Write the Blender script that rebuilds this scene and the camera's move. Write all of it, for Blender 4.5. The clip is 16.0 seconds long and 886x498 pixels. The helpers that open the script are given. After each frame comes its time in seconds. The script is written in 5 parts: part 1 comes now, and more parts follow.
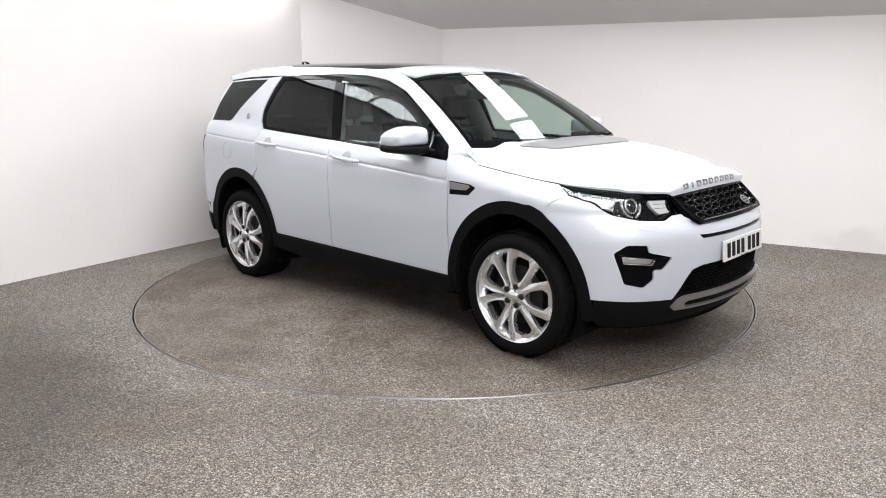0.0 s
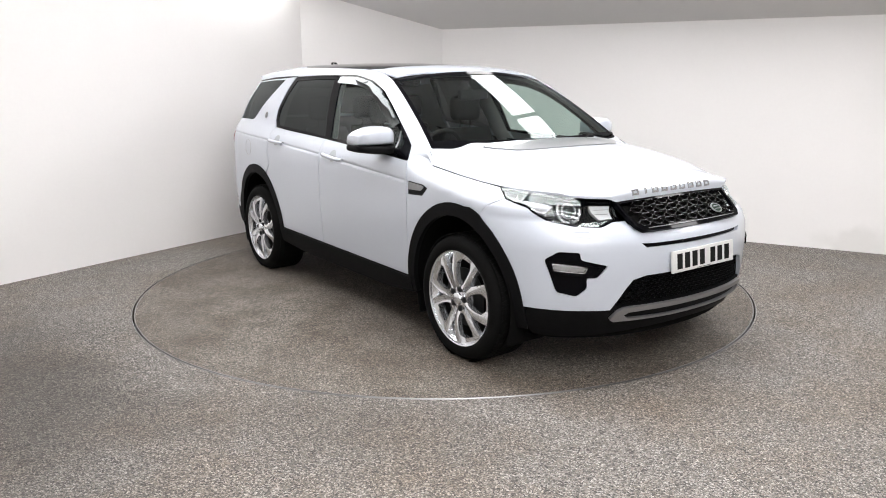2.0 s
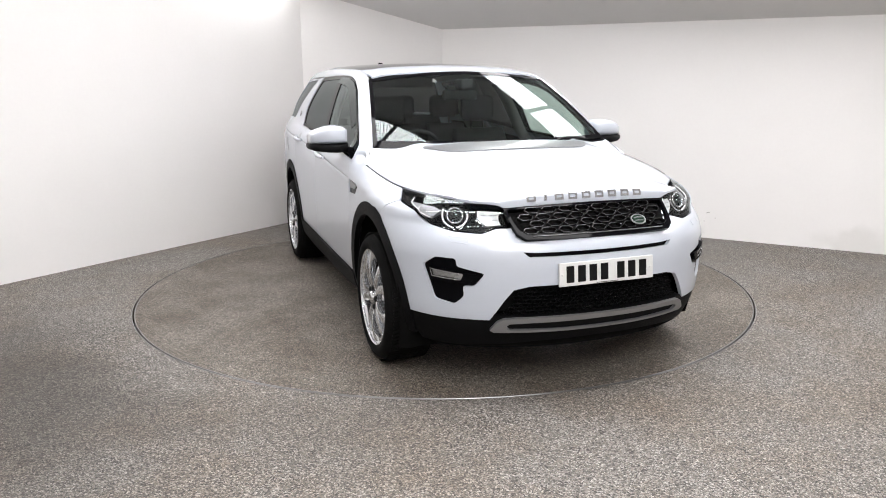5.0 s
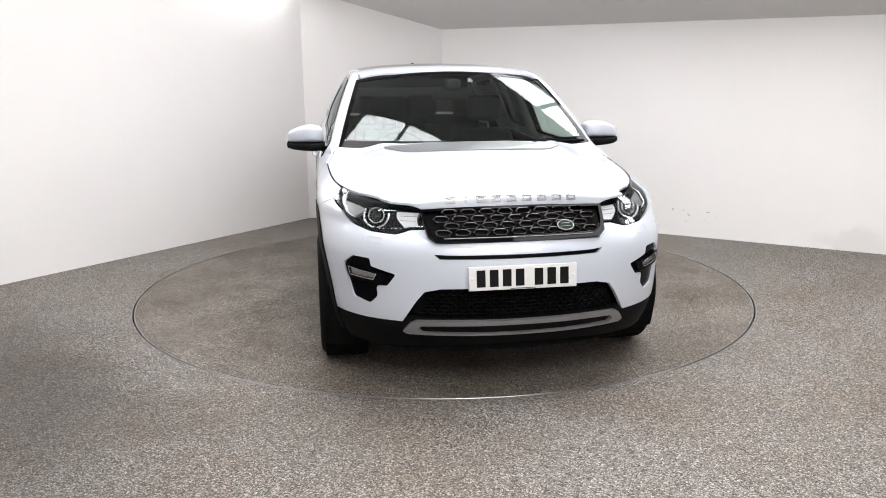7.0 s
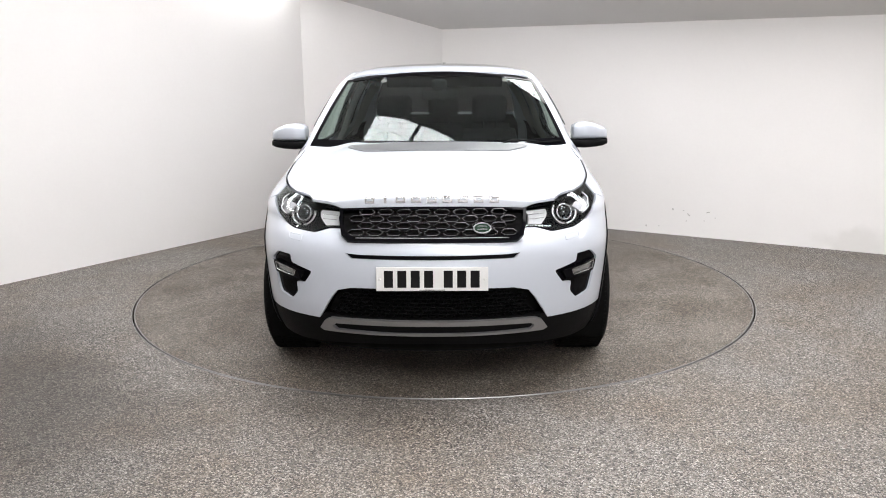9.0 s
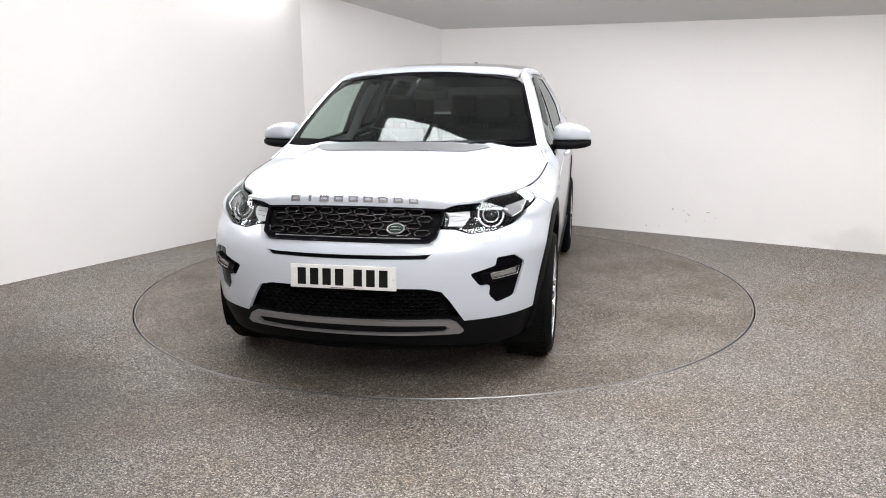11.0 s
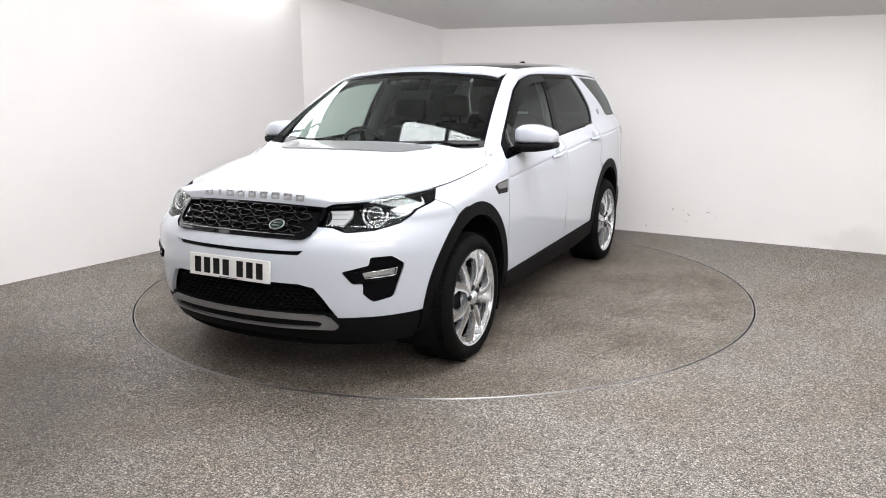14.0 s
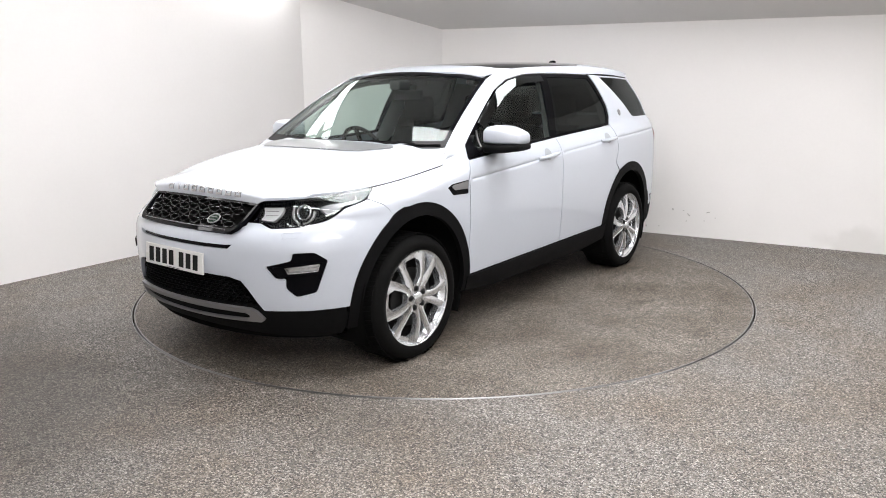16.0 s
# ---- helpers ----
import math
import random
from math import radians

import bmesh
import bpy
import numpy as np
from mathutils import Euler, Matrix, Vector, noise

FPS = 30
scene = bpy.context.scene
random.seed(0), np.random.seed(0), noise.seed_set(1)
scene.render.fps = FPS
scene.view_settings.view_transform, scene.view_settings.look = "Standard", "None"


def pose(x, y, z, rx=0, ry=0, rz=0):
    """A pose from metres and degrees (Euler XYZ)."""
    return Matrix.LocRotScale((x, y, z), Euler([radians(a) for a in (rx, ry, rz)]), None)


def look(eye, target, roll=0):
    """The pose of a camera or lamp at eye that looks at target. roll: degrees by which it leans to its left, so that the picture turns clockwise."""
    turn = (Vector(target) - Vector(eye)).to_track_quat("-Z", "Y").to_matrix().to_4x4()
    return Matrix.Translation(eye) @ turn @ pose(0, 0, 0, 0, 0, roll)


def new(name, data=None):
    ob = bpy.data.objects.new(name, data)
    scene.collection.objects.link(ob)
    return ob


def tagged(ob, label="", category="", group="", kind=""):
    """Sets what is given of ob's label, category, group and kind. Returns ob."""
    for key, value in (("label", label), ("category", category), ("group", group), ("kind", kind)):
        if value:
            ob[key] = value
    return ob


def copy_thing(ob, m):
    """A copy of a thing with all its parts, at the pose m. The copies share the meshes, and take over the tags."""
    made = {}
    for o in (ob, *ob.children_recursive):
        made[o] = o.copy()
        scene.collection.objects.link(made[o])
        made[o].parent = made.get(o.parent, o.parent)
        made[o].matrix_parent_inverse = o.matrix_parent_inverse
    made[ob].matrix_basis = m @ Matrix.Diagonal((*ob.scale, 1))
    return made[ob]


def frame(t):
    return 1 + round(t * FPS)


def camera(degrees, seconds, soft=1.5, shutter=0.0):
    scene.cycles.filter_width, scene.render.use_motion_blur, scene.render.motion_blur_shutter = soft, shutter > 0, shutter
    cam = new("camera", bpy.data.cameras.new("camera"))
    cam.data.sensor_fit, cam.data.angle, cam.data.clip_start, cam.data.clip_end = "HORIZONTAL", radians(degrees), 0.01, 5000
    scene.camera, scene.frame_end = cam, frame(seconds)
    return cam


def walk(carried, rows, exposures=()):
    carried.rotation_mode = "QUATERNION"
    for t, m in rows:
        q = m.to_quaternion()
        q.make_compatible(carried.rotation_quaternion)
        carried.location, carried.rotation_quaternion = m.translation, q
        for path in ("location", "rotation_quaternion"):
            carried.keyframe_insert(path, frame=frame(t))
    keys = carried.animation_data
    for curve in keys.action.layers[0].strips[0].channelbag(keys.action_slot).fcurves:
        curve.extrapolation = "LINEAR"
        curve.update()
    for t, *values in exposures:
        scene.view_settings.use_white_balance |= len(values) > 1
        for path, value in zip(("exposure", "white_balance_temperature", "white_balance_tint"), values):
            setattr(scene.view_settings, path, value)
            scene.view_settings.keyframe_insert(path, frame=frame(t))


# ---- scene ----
from mathutils import geometry

# ---- camera: on a stand, still ----
cam = camera(62.25, 16.0, soft=1.0)
CAM = look((0.0, -5.608, 1.4723), (-0.0026, -0.7212, 0.4137), -0.446)
walk(cam, [(0.0, CAM), (16.0, CAM)])

# ---- light: the room is closed; ceiling light panels give all the light ----
world = bpy.data.worlds.new("world")
scene.world = world
world.use_nodes = True
world.node_tree.nodes["Background"].inputs[0].default_value = (0.02, 0.02, 0.02, 1)
world.node_tree.nodes["Background"].inputs[1].default_value = 1.0
scene.view_settings.exposure = 0.05
OVERHEAD_LIGHT, WALL_LIGHT, REAR_LIGHT = 12.4, 8.8, 16.5   # the three kinds of lamp


# ---- materials ----
def material(name, color, rough=0.5, metal=0.0, coat=0.0, grain=None, bump=0.0, spec=0.5, vary=0.0):
    """A surface with its grain: grain is (size in 1/m, strength of the colour change)."""
    m = bpy.data.materials.new(name)
    m.use_nodes = True
    nt = m.node_tree
    b = nt.nodes["Principled BSDF"]
    b.inputs["Base Color"].default_value = (*color, 1)
    b.inputs["Roughness"].default_value = rough
    b.inputs["Metallic"].default_value = metal
    b.inputs["Coat Weight"].default_value = coat
    b.inputs["Coat Roughness"].default_value = 0.03
    b.inputs["Specular IOR Level"].default_value = spec
    if grain:
        co = nt.nodes.new("ShaderNodeTexCoord")
        n1 = nt.nodes.new("ShaderNodeTexNoise")
        n1.inputs["Scale"].default_value = grain[0]
        n1.inputs["Detail"].default_value = 5
        n2 = nt.nodes.new("ShaderNodeTexNoise")
        n2.inputs["Scale"].default_value = grain[0] / 18
        nt.links.new(co.outputs["Object"], n1.inputs["Vector"])
        nt.links.new(co.outputs["Object"], n2.inputs["Vector"])
        mix = nt.nodes.new("ShaderNodeMath")
        mix.operation = "ADD"
        nt.links.new(n1.outputs["Fac"], mix.inputs[0])
        nt.links.new(n2.outputs["Fac"], mix.inputs[1])
        ramp = nt.nodes.new("ShaderNodeMapRange")
        ramp.inputs["From Min"].default_value, ramp.inputs["From Max"].default_value = 0.6, 1.4
        ramp.inputs["To Min"].default_value, ramp.inputs["To Max"].default_value = 1 - grain[1], 1 + grain[1]
        nt.links.new(mix.outputs[0], ramp.inputs["Value"])
        mul = nt.nodes.new("ShaderNodeVectorMath")
        mul.operation = "SCALE"
        mul.inputs[0].default_value = color
        nt.links.new(ramp.outputs[0], mul.inputs["Scale"])
        nt.links.new(mul.outputs[0], b.inputs["Base Color"])
        if vary:
            r = nt.nodes.new("ShaderNodeMapRange")
            r.inputs["To Min"].default_value, r.inputs["To Max"].default_value = rough - vary, rough + vary
            nt.links.new(n2.outputs["Fac"], r.inputs["Value"])
            nt.links.new(r.outputs[0], b.inputs["Roughness"])
        if bump:
            bp = nt.nodes.new("ShaderNodeBump")
            bp.inputs["Strength"].default_value = 1.0
            bp.inputs["Distance"].default_value = bump
            nt.links.new(n1.outputs["Fac"], bp.inputs["Height"])
            nt.links.new(bp.outputs[0], b.inputs["Normal"])
    return m


def glass(name, tint, gloss=1.0):
    """A pane: lets tinted light through, mirrors by Fresnel."""
    m = bpy.data.materials.new(name)
    m.use_nodes = True
    nt = m.node_tree
    nt.nodes.remove(nt.nodes["Principled BSDF"])
    out = nt.nodes["Material Output"]
    tr = nt.nodes.new("ShaderNodeBsdfTransparent")
    tr.inputs[0].default_value = (*tint, 1)
    gl = nt.nodes.new("ShaderNodeBsdfGlossy")
    gl.inputs["Color"].default_value = (0.90, 0.97, 0.97, 1)
    gl.inputs["Roughness"].default_value = 0.0
    lw = nt.nodes.new("ShaderNodeLayerWeight")
    lw.inputs["Blend"].default_value = 0.5
    pw = nt.nodes.new("ShaderNodeMath")
    pw.operation, pw.inputs[1].default_value = "POWER", 5.0
    fr = nt.nodes.new("ShaderNodeMath")
    fr.operation, fr.inputs[1].default_value, fr.inputs[2].default_value = "MULTIPLY_ADD", 0.65, 0.055 * gloss
    nt.links.new(lw.outputs["Facing"], pw.inputs[0])
    nt.links.new(pw.outputs[0], fr.inputs[0])
    mix = nt.nodes.new("ShaderNodeMixShader")
    nt.links.new(fr.outputs[0], mix.inputs[0])
    nt.links.new(tr.outputs[0], mix.inputs[1])
    nt.links.new(gl.outputs[0], mix.inputs[2])
    nt.links.new(mix.outputs[0], out.inputs["Surface"])
    return m


def glow(name, color, strength):
    m = bpy.data.materials.new(name)
    m.use_nodes = True
    b = m.node_tree.nodes["Principled BSDF"]
    b.inputs["Base Color"].default_value = (0.8, 0.8, 0.8, 1)
    b.inputs["Emission Color"].default_value = (*color, 1)
    b.inputs["Emission Strength"].default_value = strength
    return m


def speckled(name, stain, tone=1.0, brown=(1.0, 1.0, 1.0), blotch=1.1, dark_patches=()):
    """Resin-bound stone carpet: pale, grey, brown and dark chips a few millimetres wide, with brownish stains."""
    m = bpy.data.materials.new(name)
    m.use_nodes = True
    nt = m.node_tree
    b = nt.nodes["Principled BSDF"]
    b.inputs["Roughness"].default_value = 0.62
    co = nt.nodes.new("ShaderNodeTexCoord")
    chip = nt.nodes.new("ShaderNodeTexVoronoi")
    chip.inputs["Scale"].default_value = 172
    fine = nt.nodes.new("ShaderNodeTexVoronoi")
    fine.inputs["Scale"].default_value = 300
    nt.links.new(co.outputs["Object"], chip.inputs["Vector"])
    nt.links.new(co.outputs["Object"], fine.inputs["Vector"])
    sep = nt.nodes.new("ShaderNodeSeparateColor")
    nt.links.new(chip.outputs["Color"], sep.inputs[0])
    ramp = nt.nodes.new("ShaderNodeValToRGB")
    e = ramp.color_ramp.elements
    e[0].position, e[0].color = 0.0, (0.028, 0.026, 0.023, 1)
    e[1].position, e[1].color = 1.0, (0.66, 0.64, 0.61, 1)
    for at, c in ((0.25, (0.13, 0.122, 0.112)), (0.5, (0.235, 0.222, 0.205)), (0.62, (0.27, 0.235, 0.20)), (0.8, (0.37, 0.355, 0.335))):
        el = e.new(at)
        el.color = (*c, 1)
    nt.links.new(sep.outputs[0], ramp.inputs[0])
    sep2 = nt.nodes.new("ShaderNodeSeparateColor")
    nt.links.new(fine.outputs["Color"], sep2.inputs[0])
    grain = nt.nodes.new("ShaderNodeMapRange")
    grain.inputs["To Min"].default_value, grain.inputs["To Max"].default_value = 0.55, 1.45
    nt.links.new(sep2.outputs[1], grain.inputs["Value"])
    big = nt.nodes.new("ShaderNodeTexNoise")
    big.inputs["Scale"].default_value = blotch
    big.inputs["Detail"].default_value = 6
    big.inputs["Roughness"].default_value = 0.62
    nt.links.new(co.outputs["Object"], big.inputs["Vector"])
    dirt = nt.nodes.new("ShaderNodeMapRange")
    dirt.inputs["From Min"].default_value, dirt.inputs["From Max"].default_value = 0.40, 0.66
    dirt.inputs["To Min"].default_value, dirt.inputs["To Max"].default_value = tone, tone * (1.0 - stain)
    nt.links.new(big.outputs["Fac"], dirt.inputs["Value"])
    clump = nt.nodes.new("ShaderNodeTexNoise")
    clump.inputs["Scale"].default_value, clump.inputs["Detail"].default_value = 38, 4
    nt.links.new(co.outputs["Object"], clump.inputs["Vector"])
    uneven = nt.nodes.new("ShaderNodeMapRange")
    uneven.inputs["From Min"].default_value, uneven.inputs["From Max"].default_value = 0.3, 0.7
    uneven.inputs["To Min"].default_value, uneven.inputs["To Max"].default_value = 0.92, 1.08
    nt.links.new(clump.outputs["Fac"], uneven.inputs["Value"])
    m0 = nt.nodes.new("ShaderNodeMath")
    m0.operation = "MULTIPLY"
    nt.links.new(grain.outputs[0], m0.inputs[0])
    nt.links.new(uneven.outputs[0], m0.inputs[1])
    m1 = nt.nodes.new("ShaderNodeMath")
    m1.operation = "MULTIPLY"
    nt.links.new(m0.outputs[0], m1.inputs[0])
    nt.links.new(dirt.outputs[0], m1.inputs[1])
    bits = nt.nodes.new("ShaderNodeTexVoronoi")
    bits.inputs["Scale"].default_value = 2.6
    nt.links.new(co.outputs["Object"], bits.inputs["Vector"])
    bit = nt.nodes.new("ShaderNodeMapRange")
    bit.inputs["From Min"].default_value, bit.inputs["From Max"].default_value = 0.018, 0.040
    bit.inputs["To Min"].default_value, bit.inputs["To Max"].default_value = 0.25, 1.0
    nt.links.new(bits.outputs["Distance"], bit.inputs["Value"])
    m2 = nt.nodes.new("ShaderNodeMath")
    m2.operation = "MULTIPLY"
    nt.links.new(m1.outputs[0], m2.inputs[0])
    nt.links.new(bit.outputs[0], m2.inputs[1])
    sc = nt.nodes.new("ShaderNodeVectorMath")
    sc.operation = "SCALE"
    hue = nt.nodes.new("ShaderNodeVectorMath")
    hue.operation, hue.inputs[1].default_value = "MULTIPLY", brown
    nt.links.new(ramp.outputs[0], hue.inputs[0])
    nt.links.new(hue.outputs[0], sc.inputs[0])
    nt.links.new(m2.outputs[0], sc.inputs["Scale"])
    tint = nt.nodes.new("ShaderNodeMix")
    tint.data_type, tint.blend_type = "RGBA", "MULTIPLY"
    rust = nt.nodes.new("ShaderNodeMapRange")
    rust.inputs["From Min"].default_value, rust.inputs["From Max"].default_value = 0.45, 0.70
    nt.links.new(big.outputs["Fac"], rust.inputs["Value"])
    nt.links.new(rust.outputs[0], tint.inputs["Factor"])
    nt.links.new(sc.outputs[0], tint.inputs["A"])
    tint.inputs["B"].default_value = (1.0, 0.90, 0.79, 1)
    colour = tint.outputs["Result"]
    # darker, slightly browner areas at set places, each an uneven long patch
    if dark_patches:
        wob = nt.nodes.new("ShaderNodeTexNoise")
        wob.inputs["Scale"].default_value, wob.inputs["Detail"].default_value = 1.6, 5
        nt.links.new(co.outputs["Object"], wob.inputs["Vector"])
        off = nt.nodes.new("ShaderNodeVectorMath")
        off.operation, off.inputs[1].default_value, off.inputs[2].default_value = "MULTIPLY_ADD", (1.1, 1.1, 0), (-.55, -.55, 0)
        nt.links.new(wob.outputs["Color"], off.inputs[0])
        moved = nt.nodes.new("ShaderNodeVectorMath")
        nt.links.new(co.outputs["Object"], moved.inputs[0])
        nt.links.new(off.outputs[0], moved.inputs[1])
    for x, y, turn, half_length, half_width, dark in dark_patches:
        place = nt.nodes.new("ShaderNodeMapping")
        place.vector_type = "TEXTURE"
        place.inputs["Location"].default_value = (x, y, 0)
        place.inputs["Rotation"].default_value = (0, 0, radians(turn))
        place.inputs["Scale"].default_value = (half_length, half_width, 1)
        nt.links.new(moved.outputs[0], place.inputs["Vector"])
        far = nt.nodes.new("ShaderNodeVectorMath")
        far.operation = "LENGTH"
        nt.links.new(place.outputs[0], far.inputs[0])
        fade = nt.nodes.new("ShaderNodeMapRange")
        fade.interpolation_type = "SMOOTHSTEP"
        fade.inputs["From Min"].default_value, fade.inputs["From Max"].default_value = 0.15, 1.15
        fade.inputs["To Min"].default_value, fade.inputs["To Max"].default_value = 1.0, 0.0
        nt.links.new(far.outputs["Value"], fade.inputs["Value"])
        browned = nt.nodes.new("ShaderNodeMix")
        browned.data_type, browned.blend_type = "RGBA", "MULTIPLY"
        nt.links.new(fade.outputs[0], browned.inputs["Factor"])
        nt.links.new(colour, browned.inputs["A"])
        browned.inputs["B"].default_value = (dark, dark * .96, dark * .91, 1)
        colour = browned.outputs["Result"]
    nt.links.new(colour, b.inputs["Base Color"])
    bp = nt.nodes.new("ShaderNodeBump")
    bp.inputs["Strength"].default_value = 0.6
    bp.inputs["Distance"].default_value = 0.003
    nt.links.new(chip.outputs["Distance"], bp.inputs["Height"])
    nt.links.new(bp.outputs[0], b.inputs["Normal"])
    return m


PAINT = material("white_paint", (0.535, 0.571, 0.636), 0.32, coat=0.8, grain=(900, 0.012))
WALL = material("wall_paint", (0.90, 0.885, 0.875), 0.75, grain=(40, 0.012), bump=0.0006)
WALL_WORN = material("wall_paint_smeared", (0.90, 0.885, 0.875), 0.75, grain=(40, 0.012), bump=0.0006)
nt = WALL_WORN.node_tree
place, wob, off, far, fade, smear = (nt.nodes.new("ShaderNode" + k) for k in ("Mapping", "TexNoise", "VectorMath", "VectorMath", "MapRange", "Mix"))
place.vector_type = "TEXTURE"
place.inputs["Location"].default_value, place.inputs["Scale"].default_value = (3.78, .92, .17), (.42, .42, .17)
wob.inputs["Scale"].default_value = 5
off.operation, off.inputs[1].default_value = "MULTIPLY_ADD", (.3, .3, .2)
co = nt.nodes.new("ShaderNodeTexCoord")
nt.links.new(co.outputs["Object"], wob.inputs["Vector"])
nt.links.new(wob.outputs["Color"], off.inputs[0])
nt.links.new(co.outputs["Object"], off.inputs[2])
nt.links.new(off.outputs[0], place.inputs["Vector"])
far.operation = "LENGTH"
nt.links.new(place.outputs[0], far.inputs[0])
fade.interpolation_type = "SMOOTHSTEP"
fade.inputs["From Min"].default_value, fade.inputs["From Max"].default_value = 0.55, 1.2
fade.inputs["To Min"].default_value, fade.inputs["To Max"].default_value = 1.0, 0.0
nt.links.new(far.outputs["Value"], fade.inputs["Value"])
smear.data_type, smear.blend_type = "RGBA", "MULTIPLY"
smear.inputs["B"].default_value = (.90, .90, .89, 1)
paint = nt.nodes["Principled BSDF"].inputs["Base Color"]
nt.links.new(fade.outputs[0], smear.inputs["Factor"])
nt.links.new(paint.links[0].from_socket, smear.inputs["A"])
nt.links.new(smear.outputs["Result"], paint)
CEIL = material("ceiling_paint", (0.72, 0.71, 0.70), 0.85, grain=(30, 0.015), bump=0.0006)
FLOOR = speckled("stone_carpet", 0.14, 0.66, (1.0, 0.98, 0.965), 1.1, ((-2.15, -2.15, -58, 2.0, .85, .42), (-.65, -2.5, -12, 1.5, .48, .74)))
DISC = speckled("stone_carpet_worn", 0.45, 0.58, (1.0, 0.935, 0.85), 1.9)
STEEL = material("edge_steel", (0.24, 0.24, 0.24), 0.32, metal=1.0, grain=(60, 0.15), vary=0.1)
PLASTIC = material("black_plastic", (0.005, 0.005, 0.0055), 0.6, spec=0.08, grain=(500, 0.25), bump=0.0004)
GLOSS = material("gloss_black", (0.003, 0.003, 0.004), 0.04, spec=0.06, grain=(30, 0.1))
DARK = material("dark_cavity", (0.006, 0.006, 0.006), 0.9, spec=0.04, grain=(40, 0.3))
TRIM = material("interior_trim", (0.014, 0.014, 0.015), 0.6, spec=0.15, grain=(300, 0.25), bump=0.0005)
LEATHER = material("black_leather", (0.005, 0.005, 0.0055), 0.6, spec=0.08, grain=(160, 0.2), bump=0.001)
LINING = material("headlining", (0.012, 0.012, 0.013), 0.9, grain=(400, 0.08), bump=0.0004)
PILLAR = material("pillar_trim", (0.34, 0.34, 0.33), 0.7, grain=(200, 0.05))
RUBBER = material("tyre_rubber", (0.006, 0.006, 0.006), 0.75, spec=0.06, grain=(120, 0.3), bump=0.0006)
ALLOY = material("silver_alloy", (0.75, 0.77, 0.80), 0.24, metal=0.85, coat=0.4, grain=(80, 0.05), vary=0.05)
ALLOY_DARK = material("brake_iron", (0.018, 0.018, 0.018), 0.6, metal=0.7, grain=(90, 0.25))
CHROME = material("chrome", (0.82, 0.82, 0.83), 0.07, metal=1.0, grain=(40, 0.03))
SATIN = material("satin_silver", (0.30, 0.30, 0.305), 0.38, metal=0.7, grain=(150, 0.06), vary=0.06)
GREY = material("bonnet_cover", (0.26, 0.27, 0.28), 0.30, metal=0.3, coat=0.6, grain=(300, 0.05))
PLATE = material("plate_white", (0.72, 0.72, 0.71), 0.35, grain=(90, 0.03))
LETTER = material("letter_silver", (0.26, 0.26, 0.27), 0.3, metal=0.6, grain=(90, 0.05))
BLOCK = material("block_silver", (0.46, 0.46, 0.47), 0.2, metal=0.9, grain=(90, 0.05))
CELL = material("cell_edge", (0.12, 0.12, 0.125), 0.26, metal=0.6, grain=(90, 0.1))
INK = material("plate_black", (0.008, 0.008, 0.008), 0.5, spec=0.1, grain=(90, 0.1))
GREEN = material("badge_green", (0.012, 0.03, 0.02), 0.5, spec=0.1, grain=(90, 0.1))
REDLAMP = material("red_lamp", (0.30, 0.012, 0.012), 0.15, coat=1.0, grain=(60, 0.1))
WHITELAMP = material("lamp_white", (0.86, 0.87, 0.88), 0.25, coat=0.5, grain=(60, 0.05))
CLEAR = glass("clear_cover", (0.93, 0.94, 0.95), 1.0)
SCREEN = glass("windscreen_glass", (0.74, 0.83, 0.79), 1.0)
SIDE = glass("door_glass", (0.68, 0.79, 0.75), 1.05)
PRIVACY = glass("privacy_glass", (0.032, 0.033, 0.033), 0.55)
SMOKE = glass("smoked_acrylic", (0.10, 0.10, 0.10), 1.3)
LENS = glass("lens_glass", (0.80, 0.84, 0.88), 1.2)
RECESS_SHADE = material("recess_shade", (0.34, 0.36, 0.39), 0.4, coat=0.5, grain=(300, 0.03))
SILVER = material("lamp_silver", (0.62, 0.62, 0.63), 0.22, metal=0.85, grain=(60, 0.05), vary=0.05)
SCUFF = material("scuff_grey", (0.58, 0.56, 0.55), 0.8, grain=(200, 0.4))
LIGHT = glow("light_panel", (1.0, 0.985, 0.99), OVERHEAD_LIGHT)
LIGHT_WEST = glow("light_box", (1.0, 0.985, 0.99), WALL_LIGHT)
LIGHT_REAR = glow("light_panel_rear", (1.0, 0.985, 0.99), REAR_LIGHT)


# ---- building helpers ----
def part(name, bm, mat, parent=None, label="", smooth=True):
    me = bpy.data.meshes.new(name)
    bm.to_mesh(me)
    bm.free()
    me.materials.append(mat)
    if smooth:
        for p in me.polygons:
            p.use_smooth = True
    if smooth and "true_normal" in me.attributes:
        buf = np.zeros(len(me.vertices) * 3, np.float32)
        me.attributes["true_normal"].data.foreach_get("vector", buf)
        me.attributes.remove(me.attributes["true_normal"])
        me.normals_split_custom_set_from_vertices(buf.reshape(-1, 3).tolist())
    ob = new(name, me)
    if parent is not None:
        ob.parent = parent
    return tagged(ob, label)


def box(bm, x0, x1, y0, y1, z0, z1, bevel=0.0):
    vs = bmesh.ops.create_cube(bm, size=1, matrix=Matrix.Translation(((x0 + x1) / 2, (y0 + y1) / 2, (z0 + z1) / 2)) @ Matrix.Diagonal((x1 - x0, y1 - y0, z1 - z0, 1)))["verts"]
    if bevel:
        es = list({e for v in vs for e in v.link_edges})
        bmesh.ops.bevel(bm, geom=es, offset=bevel, segments=3, affect="EDGES", profile=0.5)


